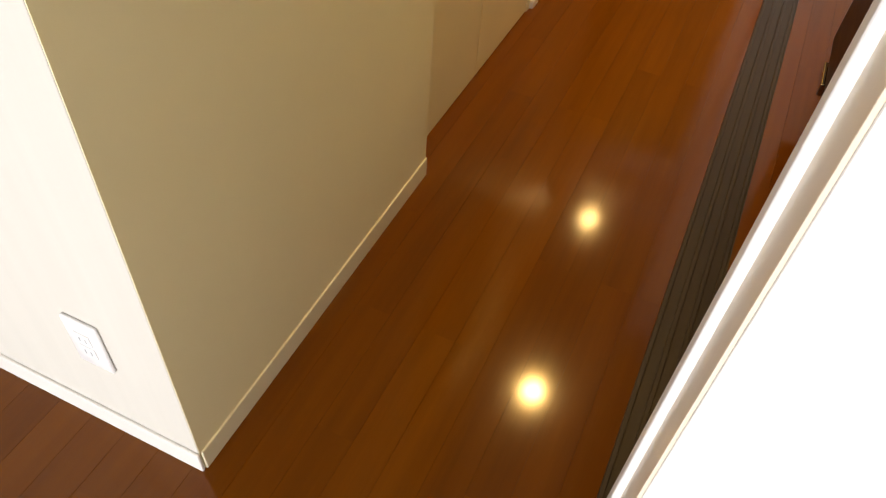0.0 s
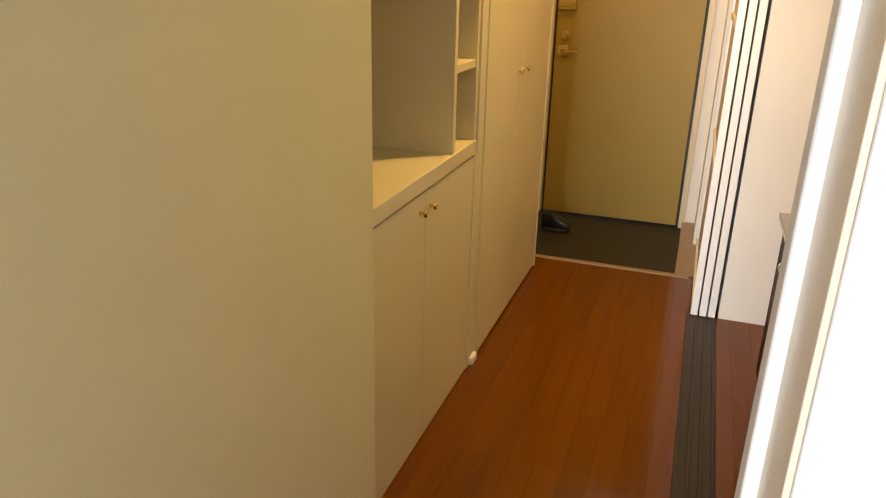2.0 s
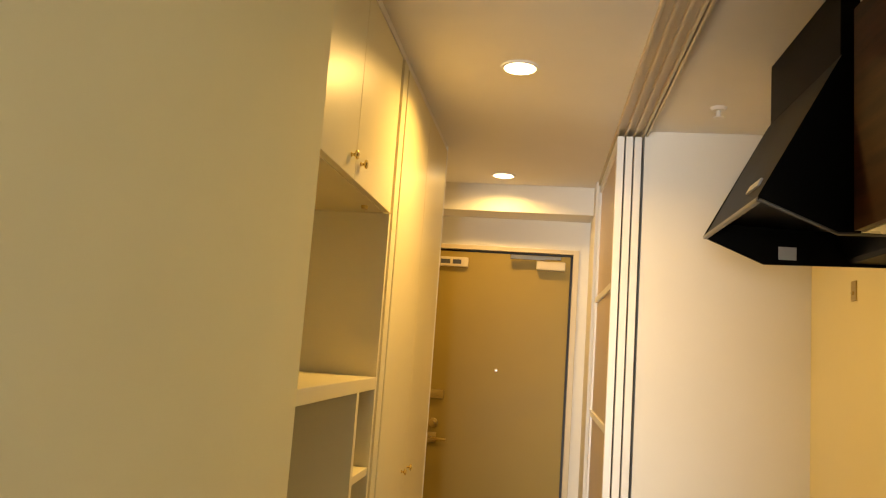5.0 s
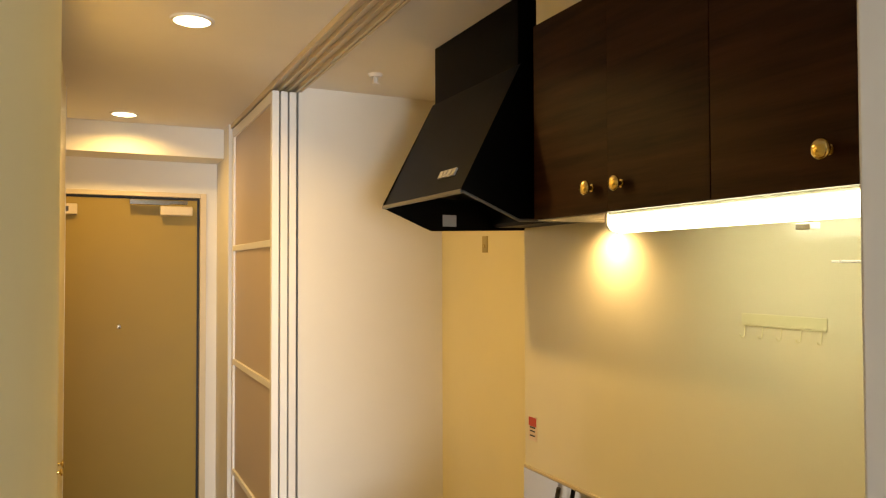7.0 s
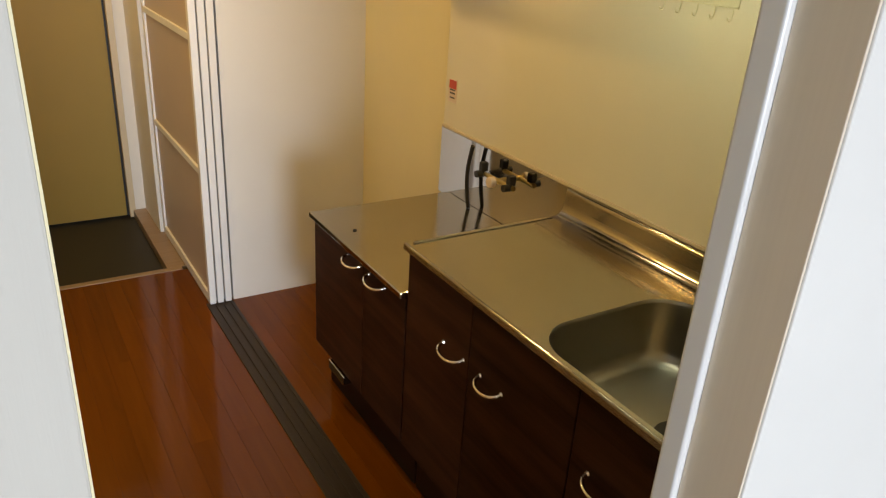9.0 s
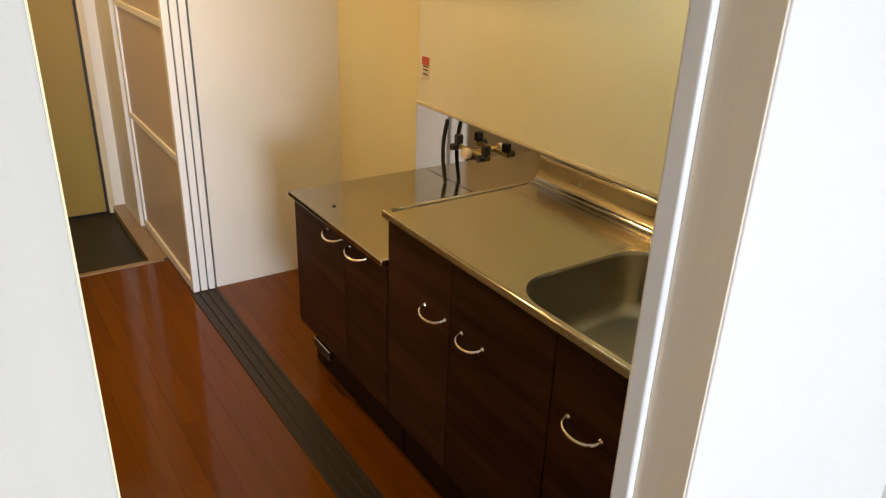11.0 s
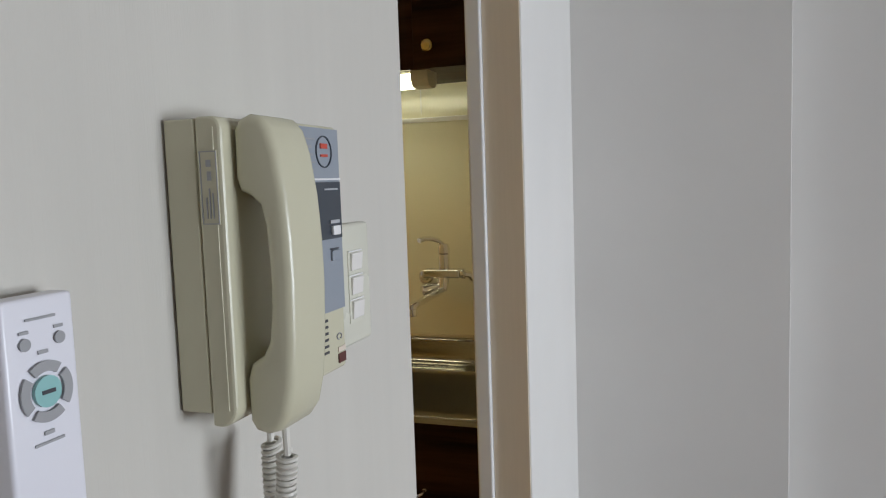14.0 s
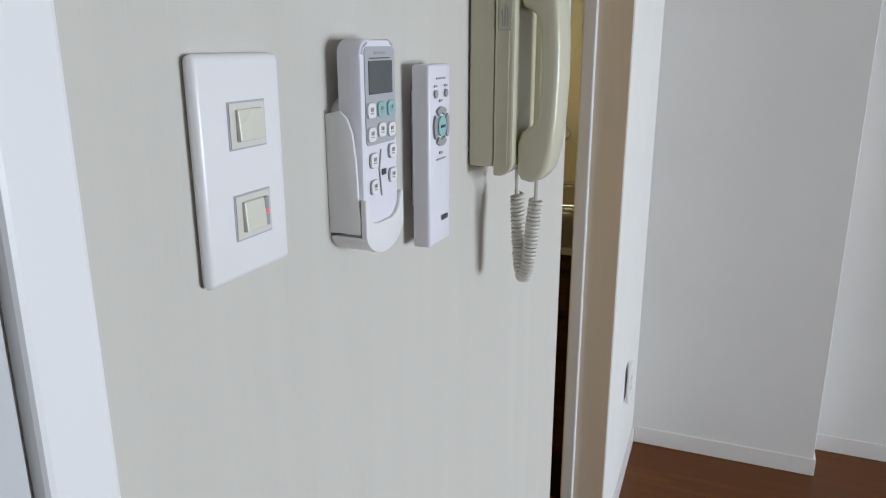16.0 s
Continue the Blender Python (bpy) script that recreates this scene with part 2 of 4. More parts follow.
def rod(a, b, r, seg=16, r2=None, bm=None, bevel=0.0):
    a, b = Vector(a), Vector(b)
    d = b - a
    c = bmesh.new()
    bmesh.ops.create_cone(c, cap_ends=True, segments=seg, radius1=r, radius2=r if r2 is None else r2, depth=d.length)
    if bevel:
        rims = [e for e in c.edges if abs(e.verts[0].co.z - e.verts[1].co.z) < 1e-6]
        bmesh.ops.bevel(c, geom=rims, offset=bevel, segments=2, affect="EDGES", profile=0.5)
    q = Vector((0, 0, 1)).rotation_difference(d.normalized())
    bmesh.ops.transform(c, matrix=Matrix.LocRotScale((a + b) / 2, q, None), verts=c.verts)
    return join(bm, c)


def tube(points, r, seg=8, bm=None):
    """A round bar bent along a line of points."""
    c = bm or bmesh.new()
    pts = [Vector(p) for p in points]
    rings = []
    side = None
    for i, p in enumerate(pts):
        d = (pts[min(i + 1, len(pts) - 1)] - pts[max(i - 1, 0)]).normalized()
        if side is None:
            side = d.orthogonal().normalized()
        side = (side - d * side.dot(d)).normalized()
        up = d.cross(side)
        rings.append([c.verts.new(p + r * (side * math.cos(2 * math.pi * k / seg) + up * math.sin(2 * math.pi * k / seg))) for k in range(seg)])
    for a, b in zip(rings, rings[1:]):
        for k in range(seg):
            c.faces.new((a[k], a[(k + 1) % seg], b[(k + 1) % seg], b[k]))
    c.faces.new(rings[0][::-1])
    c.faces.new(rings[-1])
    return c


def prism(outline, axis, a, b, bevel=0.0, bm=None):
    """An outline in the plane across an axis, drawn out from a to b."""
    c = bmesh.new()
    place = {"x": lambda u, v, w: (w, u, v), "y": lambda u, v, w: (u, w, v), "z": lambda u, v, w: (u, v, w)}[axis]
    lo = [c.verts.new(place(u, v, a)) for u, v in outline]
    hi = [c.verts.new(place(u, v, b)) for u, v in outline]
    c.faces.new(lo)
    c.faces.new(hi[::-1])
    n = len(outline)
    for i in range(n):
        c.faces.new((lo[i], hi[i], hi[(i + 1) % n], lo[(i + 1) % n]))
    bmesh.ops.recalc_face_normals(c, faces=c.faces)
    if bevel:
        bmesh.ops.bevel(c, geom=c.edges[:], offset=bevel, segments=2, affect="EDGES", profile=0.5)
    return join(bm, c)


def rounded(x0, y0, x1, y1, r, n=6):
    pts = []
    for cx, cy, a in ((x1 - r, y1 - r, 0), (x0 + r, y1 - r, 90), (x0 + r, y0 + r, 180), (x1 - r, y0 + r, 270)):
        for k in range(n + 1):
            t = radians(a + 90 * k / n)
            pts.append((cx + r * math.cos(t), cy + r * math.sin(t)))
    return pts


def knob(at, out, parent, material, size):
    """A turned round pull: foot ring, waist and domed head, pointing along out."""
    n = 20
    prof = [(0.0, 0.34), (0.10, 0.34), (0.16, 0.22), (0.55, 0.20), (0.72, 0.30), (0.82, 0.50), (0.92, 0.60), (1.04, 0.64), (1.18, 0.62), (1.30, 0.54), (1.39, 0.40), (1.44, 0.22), (1.46, 0.06)]
    b = bmesh.new()
    rings = [[b.verts.new((r * size * math.cos(2 * math.pi * k / n), r * size * math.sin(2 * math.pi * k / n), 0.72 * h * size)) for k in range(n)] for h, r in prof]
    for a, c in zip(rings, rings[1:]):
        for k in range(n):
            b.faces.new((a[k], a[(k + 1) % n], c[(k + 1) % n], c[k]))
    b.faces.new(rings[0][::-1])
    b.faces.new(rings[-1])
    q = Vector((0, 0, 1)).rotation_difference(Vector(out))
    bmesh.ops.transform(b, matrix=Matrix.LocRotScale(Vector(at), q, None), verts=b.verts)
    return part("knob", b, material, parent, "polished brass knob", True)


# ---- large structure ----
HALL_END = 3.0
setting("wall_hall_left", prism([(-3.6, 0), (0, 0), (0, 0.918), (-0.1, 0.918), (-0.1, 0.1), (-3.6, 0.1)], "z", -0.02, CEIL, 0.002), "wallpaper_beige_shaded", "greige streaked wallpaper wall, toned down for shade, turning into the hall")
setting("wall_hall_back", box(-0.75, 0.1, -0.02, -0.66, 3.95, CEIL), "wallpaper", "plain wall behind the built-in cupboards")
setting("wall_room_right", prism([(0.675, 0.008), (1.388, 0.026), (1.388, 0.11), (0.675, 0.11)], "z", -0.02, CEIL, 0.002), "wallpaper", "white woven wallpaper wall beside the kitchen opening")
setting("wall_side", box(1.388, -0.570, -0.02, 1.9, 0.11, CEIL, 0.002), "wallpaper", "white wallpapered side wall with a pillar corner")
setting("wall_side_recess", box(1.58, -6.6, -0.02, 1.9, -0.570, CEIL), "wallpaper", "white wallpapered wall set back beyond the pillar")
setting("wall_kitchen_back", box(1.432, 0.11, -0.02, 1.6, 2.61, CEIL), "wallpaper_cream", "cream wallpaper wall behind the kitchen units")
setting("wall_kitchen_far", box(0.792, 2.61, -0.02, 1.6, 4.05, CEIL), "wallpaper", "white wallpaper wall at the end of the kitchen")
setting("wall_entrance_side", box(0.667, 3.52, -0.06, 0.792, 3.908, CEIL), "wallpaper", "beige lit wallpaper beside the entrance door")
setting("wall_entrance_left", box(-0.66, 2.99, -0.06, -0.265, 3.908, CEIL), "wallpaper", "wallpapered wall between cupboard and entrance door")
b = box(-0.66, 3.908, -0.06, -0.245, 4.05, CEIL)
box(0.595, 3.908, -0.06, 0.792, 4.05, CEIL, bm=b)
box(-0.245, 3.908, 2.025, 0.595, 4.05, CEIL, bm=b)
setting("wall_entrance", b, "wallpaper", "wallpapered wall round the entrance door")
setting("beam", box(-0.265, 3.68, 2.203, 0.667, 3.908, CEIL, 0.002), "wallpaper", "wallpapered ceiling beam above the entrance door", "beam")
# Unseen walls that close the room, darkened to hold down the bounce.
setting("wall_west", box(-3.7, -6.7, -0.02, -3.6, 0.1, CEIL), "unseen_wall_grey", "unseen room wall, grey to cut bounced light")
b = box(-3.6, -6.7, -0.02, -1.75, -6.6, CEIL)
box(0.65, -6.7, -0.02, 1.9, -6.6, CEIL, bm=b)
box(-1.75, -6.7, 1.78, 0.65, -6.6, CEIL, bm=b)
box(-1.75, -6.7, -0.02, 0.65, -6.6, 0.12, bm=b)
setting("wall_window", b, "unseen_wall_grey", "unseen wall with a wide window opening, grey to cut bounced light")
b = box(-3.7, -6.7, CEIL, 1.9, 0.1, CEIL + 0.1)
box(-0.75, 0.1, CEIL, 1.6, 4.05, CEIL + 0.1, bm=b)
setting("ceiling", b, "ceiling", "cream wallpapered ceiling", "ceiling")
b = box(-3.7, -6.7, -0.12, 1.9, 0.1, -0.006)
box(-0.75, 0.1, -0.12, 1.6, 3.012, -0.006, bm=b)
floor = setting("floor", b, "floor_under", "glossy red-brown wooden plank floor", "floor")
setting("entrance_floor", box(-0.66, 3.05, -0.12, 0.598, 4.05, -0.045), "tile", "dark grey vinyl entrance floor set lower", "floor")
setting("entrance_ledge", box(0.598, 3.05, -0.12, 0.9, 3.908, -0.001, 0.002), "threshold", "pale wooden ledge beside the entrance floor", "ledge")
setting("threshold", box(-0.66, 3.012, -0.12, 0.664, 3.05, 0.003, 0.003), "threshold", "pale wooden strip at the entrance step", "threshold")
setting("wallpaper_hall", box(-0.001, 0.0015, -0.02, 0.0012, 0.9185, CEIL - 0.001), "wallpaper_cream", "cream woven wallpaper on the hall wall")
# baseboards
setting("baseboard_hall", box(0.0012, 0.003, 0, 0.007, 0.918, 0.058, 0.0025), "trim_cream", "off-white vinyl baseboard", "baseboard")
setting("baseboard_room", box(-0.896, -0.007, 0, 0.004, 0, 0.058, 0.0025), "trim", "off-white vinyl baseboard", "baseboard")
setting("baseboard_right", prism([(0.677, 0.001), (1.381, 0.019), (1.381, 0.026), (0.677, 0.008)], "z", 0, 0.062, 0.002), "trim", "off-white vinyl baseboard", "baseboard")
b = box(1.381, -0.577, 0, 1.388, 0.0185, 0.062, 0.0025)
box(1.388, -0.577, 0, 1.573, -0.570, 0.062, 0.0025, bm=b)
box(1.573, -6.6, 0, 1.58, -0.570, 0.062, 0.0025, bm=b)
setting("baseboard_side", b, "trim", "off-white vinyl baseboard round the pillar", "baseboard")
# frame on the hall side of the opening
setting("opening_frame", box(0.6605, 0.091, 0, 0.700, 0.125, CEIL, 0.0045, 4), "white_paint", "white glossy frame post of the kitchen opening", "door frame")
setting("opening_lining", box(0.6705, 0.0105, 0, 0.6748, 0.0905, CEIL - 0.001, 0.001), "lining", "beige wood-grain lining of the kitchen opening", "door frame")
# casing at the end of the switch wall
b = box(-0.933, -0.012, 0, -0.898, 0, CEIL, 0.003)
setting("casing_west", b, "white_paint", "white door casing at the wall's end", "door frame")
setting("closet_door", box(-1.75, -0.004, 0.01, -0.935, 0, 2.1, 0.001), "closet_grey", "pale grey flush closet door", "door")

# ---- hall: built-in cupboards ----
LOW, TALL = -0.058, -0.051
cup = thing("base_cupboard", (-0.3, 1.37, 0), "cream laminate base cupboard with brass knobs", "cupboard")
part("body", box(-0.64, 0.920, 0.0, LOW - 0.02, 1.836, 0.775), "door_paint", cup)
for y0, y1, ky in ((0.922, 1.386, 1.347), (1.389, 1.826, 1.423)):
    d = part("door", box(LOW - 0.019, y0, 0.004, LOW, y1, 0.772, 0.0015), "door_paint", cup)
    knob((LOW, ky, 0.723), (1, 0, 0), d, "brass", 0.019)
part("filler", box(LOW - 0.019, 1.828, 0.0, LOW + 0.002, 1.852, 0.775, 0.001), "door_paint", cup)
part("foot_block", box(LOW - 0.01, 1.853, 0.0, LOW + 0.016, 1.91, 0.03, 0.004), "trim", cup, "small off-white floor block")
shelf = thing("open_shelf", (-0.3, 1.37, 0.778), "cream open shelf niche above the base cupboard", "shelf")
part("counter", box(-0.62, 0.920, 0.778, LOW + 0.004, 1.836, 0.824, 0.003), "door_paint", shelf)
part("back_panel", box(-0.64, 0.920, 0.824, -0.62, 1.836, 1.829), "door_paint", shelf)
part("side_panel", box(-0.62, 1.818, 0.824, LOW, 1.836, 1.829, 0.001), "door_paint", shelf)
part("side_panel", box(-0.62, 0.920, 0.824, LOW, 0.935, 1.829, 0.001), "door_paint", shelf)
part("shelf_board", box(-0.62, 0.935, 1.298, LOW, 1.818, 1.334, 0.002), "door_paint", shelf)
part("divider", box(-0.62, 1.604, 0.824, LOW, 1.628, 1.298, 0.001), "door_paint", shelf)
part("small_shelf", box(-0.60, 1.628, 1.05, LOW - 0.004, 1.818, 1.073, 0.0015), "door_paint", shelf)
up = thing("wall_cupboard", (-0.3, 1.37, 1.83), "cream laminate wall cupboard with brass knobs above the niche", "cupboard")
part("body", box(-0.64, 0.920, 1.83, LOW - 0.02, 1.836, 2.335), "door_paint", up)
for y0, y1, ky in ((0.922, 1.382, 1.336), (1.385, 1.826, 1.43)):
    d = part("door", box(LOW - 0.019, y0, 1.832, LOW, y1, 2.332, 0.0015), "door_paint", up)
    knob((LOW, ky, 1.884), (1, 0, 0), d, "brass", 0.019)
part("catch", rod((-0.11, 1.71, 1.8295), (-0.11, 1.71, 1.820), 0.012, 14, 0.009), "brass_dark", up, "small dark catch under the cupboard", True)
tall = thing("tall_closet", (-0.3, 2.4, 0), "tall cream laminate closet with brass knobs", "closet")
part("body", box(-0.64, 1.84, 0.0, TALL - 0.02, 2.90, 2.335), "door_paint", tall)
part("stile", box(TALL - 0.019, 1.853, 0.0, TALL - 0.004, 1.915, 2.335, 0.001), "door_paint", tall)
for y0, y1, ky in ((1.918, 2.388, 2.335), (2.391, 2.888, 2.445)):
    d = part("door", box(TALL - 0.019, y0, 0.012, TALL, y1, 2.325, 0.0015), "door_paint", tall)
    knob((TALL, ky, 0.982), (1, 0, 0), d, "brass", 0.019)
part("end_strip", box(TALL - 0.04, 2.89, 0.0, TALL + 0.002, 2.905, 2.345, 0.001), "white_paint", tall)
part("top_strip", box(TALL - 0.03, 0.920, 2.336, TALL - 0.006, 2.905, CEIL, 0.001), "trim", tall)

# ---- entrance ----
door = thing("entrance_door", (0.2, 3.93, -0.045), "beige painted steel entrance door, shut", "door", kind="structure")
part("leaf", box(-0.190, 3.925, -0.036, 0.594, 3.965, 1.992, 0.002), "steel_door", door)
part("seal", box(-0.213, 3.966, -0.044, 0.623, 3.99, 2.019), "black_rubber", door, "dark gap round the leaf")
for x0, x1 in ((-0.2349, -0.203), (0.608, 0.640)):
    part("frame_post", box(x0, 3.905, -0.044, x1, 3.96, 2.03, 0.002), "door_frame", door)
part("frame_head", box(-0.203, 3.905, 2.005, 0.608, 3.96, 2.03, 0.002), "door_frame", door)
b = rod((-0.135, 3.925, 0.998), (-0.135, 3.912, 0.998), 0.026, 24, bevel=0.003)
rod((-0.135, 3.914, 0.998), (-0.135, 3.895, 0.998), 0.011, 12, bm=b)
part("thumb_turn", b, "brass_dark", door, "round brown metal thumb turn", True)
b = box(-0.172, 3.917, 0.885, -0.115, 3.925, 0.945, 0.003)
tube([(-0.145, 3.92, 0.915), (-0.145, 3.885, 0.915), (-0.135, 3.875, 0.915), (-0.05, 3.873, 0.912)], 0.008, 10, bm=b)
part("lever", b, "brass_dark", door, "brown metal lever handle", True)
b = box(-0.185, 3.908, 1.135, -0.085, 3.925, 1.185, 0.004)
box(-0.185, 3.90, 1.15, -0.11, 3.908, 1.17, 0.003, bm=b)
part("door_guard", b, "brass_dark", door, "brown metal door guard")
part("peephole", rod((0.205, 3.926, 1.318), (0.205, 3.917, 1.318), 0.011, 18, bevel=0.002), "chrome", door, "bright chrome peephole", True)
b = box(-0.17, 3.895, 1.90, 0.005, 3.925, 1.955, 0.004)
alarm = part("door_switch", b, "door_frame", door, "beige sensor box on the door")
b = box(-0.155, 3.893, 1.915, -0.10, 3.895, 1.94)
box(-0.085, 3.893, 1.915, -0.035, 3.895, 1.94, bm=b)
part("slots", b, "ink", alarm)
b = box(0.40, 3.875, 1.905, 0.565, 3.925, 1.955, 0.006)
closer = part("door_closer", b, "door_frame", door, "beige door closer with folded arm")
b = box(0.25, 3.885, 1.965, 0.54, 3.892, 1.985, 0.002)
box(0.25, 3.87, 1.958, 0.45, 3.877, 1.976, 0.002, bm=b)
part("arm", b, "steel", closer)
door.location = (0.17, 3.918, -0.04)

sh = thing("shoe", (-0.05, 3.60, -0.045), "black leather shoe on the entrance floor", "shoe")
b = prism(rounded(-0.16, 3.55, 0.0, 3.64, 0.04), "z", -0.045, -0.025, 0.004)
part("sole", b, "black_rubber", sh)
outline = [(-0.16, -0.025), (0.0, -0.025), (0.0, 0.005), (-0.04, 0.02), (-0.09, 0.055), (-0.16, 0.06)]
part("upper", prism(outline, "y", 3.56, 3.63, 0.012), "shoe", sh, smooth=True)

# ---- sliding doors and their tracks ----
PANEL = (2.592, 3.50)


def sliding_door(x):
    d = thing("sliding_door", (x + 0.014, 3.0, 0.0), "white-framed sliding door with frosted panes, pushed open", "sliding door", "stacked sliding doors")
    y0, y1, x1 = *PANEL, x + 0.028
    for a in (y0, y1 - 0.034):
        part("stile", box(x, a, 0.006, x1, a + 0.034, 2.33, 0.002), "white_paint", d)
    cuts = [0.006, 0.605, 1.148, 1.712, 2.285]
    for i, z in enumerate(cuts):
        h = 0.045 if i in (0, 4) else 0.028
        part("rail", box(x, y0 + 0.034, z, x1, y1 - 0.034, z + h, 0.002), "white_paint", d)
    for z0, z1 in zip(cuts, cuts[1:]):
        part("pane", box(x + 0.010, y0 + 0.034, z0 + 0.028, x + 0.016, y1 - 0.034, z1), "pane", d, "frosted pane")
    return d


first = sliding_door(0.682)
for k in (1, 2):
    copy_thing(first, pose(0.682 + 0.0345 * k + 0.014, 3.0, 0.0))
track = thing("floor_track", (0.745, 1.3, 0), "grey-brown plastic floor track with three grooves", "track")
part("base", box(0.668, 0.133, -0.006, 0.781, 2.61, 0.0015, 0.001), "track", track)
for x in (0.668, 0.702, 0.736, 0.770):
    part("ridge", box(x, 0.133, 0.0015, x + 0.011, 2.61, 0.0065, 0.0015), "track", track)
part("groove_edge", box(0.7815, 0.133, -0.005, 0.786, 2.60, 0.002), "gap", track)
top = thing("ceiling_track", (0.745, 1.3, CEIL), "beige ceiling track with three grooves", "track")
for x in (0.676, 0.712, 0.746, 0.780, 0.795):
    part("rib", box(x, 0.133, CEIL - 0.022, x + 0.010, 3.52, CEIL, 0.0015), "track_pale", top)
part("bed", box(0.686, 0.133, CEIL - 0.006, 0.80, 3.52, CEIL - 0.001), "track_pale", top)

# ---- ceiling fixtures ----
dl = thing("downlight", (0.305, 1.952, CEIL), "round recessed downlight, lit warm", "lamp", "hall downlights")
b = bmesh.new()
for r0, r1, z0, z1 in ((0.052, 0.064, -0.006, 0.0),):
    n = 32
    ring = [[b.verts.new((0.305 + r * math.cos(2 * math.pi * k / n), 1.952 + r * math.sin(2 * math.pi * k / n), CEIL + z)) for k in range(n)]
            for r, z in ((r1, z1), (r1 - 0.003, z0), (r0, z0), (r0, z1))]
    for a, c in zip(ring, ring[1:]):
        for k in range(n):
            b.faces.new((a[k], a[(k + 1) % n], c[(k + 1) % n], c[k]))
part("trim_ring", b, "white_paint", dl, smooth=True)
part("lens", rod((0.305, 1.952, CEIL - 0.001), (0.305, 1.952, CEIL - 0.004), 0.0525, 32), "light_lens", dl, "glowing lens")
copy_thing(dl, pose(0.176, 3.462, CEIL))
sp = thing("ceiling_detector", (1.007, 2.299, CEIL), "small white ceiling fitting in the kitchen", "detector")
b = rod((1.007, 2.299, CEIL), (1.007, 2.299, CEIL - 0.012), 0.03, 20, 0.024)
rod((1.007, 2.299, CEIL - 0.012), (1.007, 2.299, CEIL - 0.035), 0.009, 12, bm=b)
rod((1.007, 2.299, CEIL - 0.035), (1.007, 2.299, CEIL - 0.039), 0.018, 16, bm=b)
part("body", b, "white_plastic", sp, smooth=True)

# ---- kitchen ----
pn = thing("kitchen_panel", (1.437, 1.0, 0.93), "glossy cream kitchen wall panel", "wall panel", kind="structure")
part("panel_sheet", box(1.420, 0.112, 0.94, 1.4315, 1.911, 1.86, 0.0008), "panel", pn)
part("lower_edge", box(1.414, 0.112, 0.930, 1.4315, 1.913, 0.9395, 0.001), "track_pale", pn)

SINK_Z, BENCH_Z, FRONT, BACK = 0.8455, 0.697, 0.856, 1.39


def bow_handle(y0, y1, z, x, parent):
    """A chrome bar bent in one shallow arc, with flared feet on the door."""
    mid, half = (y0 + y1) / 2, (y1 - y0) / 2
    pts = []
    for k in range(0, 17):
        a = math.pi * k / 16
        rise = math.sin(a) ** 0.85
        pts.append((x - 0.001 - 0.031 * rise, mid + half * math.cos(a), z + 0.006 - 0.010 * rise))
    b = tube(pts, 0.0046, 10)
    for y in (y0, y1):
        rod((x, y, z + 0.006), (x - 0.004, y, z + 0.006), 0.0068, 12, 0.0052, bm=b)
    part("handle", b, "chrome", parent, "chrome bow handle", True)


def base_unit(name, y0, y1, top, doors, label):
    u = thing(name, (1.1, (y0 + y1) / 2, 0), label, "cabinet")
    x = FRONT + 0.019
    b = box(x + 0.018, y0, 0.19, BACK + 0.03, y1, 0.60, 0.001)
    for a, c in ((y0, y0 + 0.016), (y1 - 0.016, y1)):
        box(x + 0.018, a, 0.6002, BACK + 0.03, c, top, 0.001, bm=b)
    part("body", b, "dark_wood", u)
    part("plinth", box(x + 0.060, y0 + 0.004, 0.0, BACK, y1 - 0.004, 0.1895), "dark_edge", u)
    for a, b_, h0, h1 in doors:
        d = part("door", box(x, a, 0.19, x + 0.017, b_, top - 0.004, 0.0015), "dark_wood", u)
        bow_handle(h0, h1, 0.643, x, d)
    return u


base_unit("sink_cabinet", 0.112, 1.177, 0.833, [(0.866, 1.174, 0.888, 0.982), (0.488, 0.862, 0.728, 0.814), (0.115, 0.484, 0.338, 0.433)], "dark walnut sink cabinet with chrome handles")
stove = base_unit("stove_cabinet", 1.181, 1.838, 0.678, [(1.452, 1.835, 1.471, 1.568), (1.184, 1.448, 1.31, 1.412)], "low dark walnut stove cabinet with chrome handles")
part("vent_plate", box(0.866, 1.575, 0.150, 0.920, 1.70, 0.186, 0.003), "steel", stove, "small steel plate at the foot")

# stainless sink top with a pressed basin
st = thing("kitchen_sink", (1.13, 0.62, 0.822), "stainless steel sink top with a rounded basin", "sink")
b = bmesh.new()
outer = rounded(FRONT, 0.111, BACK - 0.012, 1.178, 0.004, 2)
inner = rounded(0.880, 0.14, 1.318, 0.668, 0.11, 10)
lo = [b.verts.new((x, y, SINK_Z)) for x, y in outer]
li = [b.verts.new((x, y, SINK_Z)) for x, y in inner]
edges = [b.edges.new((lo[i], lo[(i + 1) % len(lo)])) for i in range(len(lo))]
edges += [b.edges.new((li[i], li[(i + 1) % len(li)])) for i in range(len(li))]
bmesh.ops.triangle_fill(b, edges=edges, use_beauty=True)
low = [b.verts.new((x, y, SINK_Z - 0.012)) for x, y in outer]
for i in range(len(lo)):
    j = (i + 1) % len(lo)
    b.faces.new((lo[i], lo[j], low[j], low[i]))
part("top", b, "steel_matte", st, "satin embossed steel top")
band = [(1.286, 1.166), (1.262, 0.70), (1.300, 0.655), (1.326, 0.60), (1.326, 0.125), (BACK - 0.037, 0.125), (BACK - 0.037, 1.166)]
part("rear_band", prism(band, "z", SINK_Z - 0.003, SINK_Z + 0.0012), "steel", st, "smooth polished band before the upstand")
b = bmesh.new()
cx, cy = 1.0985, 0.4035
prev = [b.verts.new((x, y, SINK_Z)) for x, y in inner]
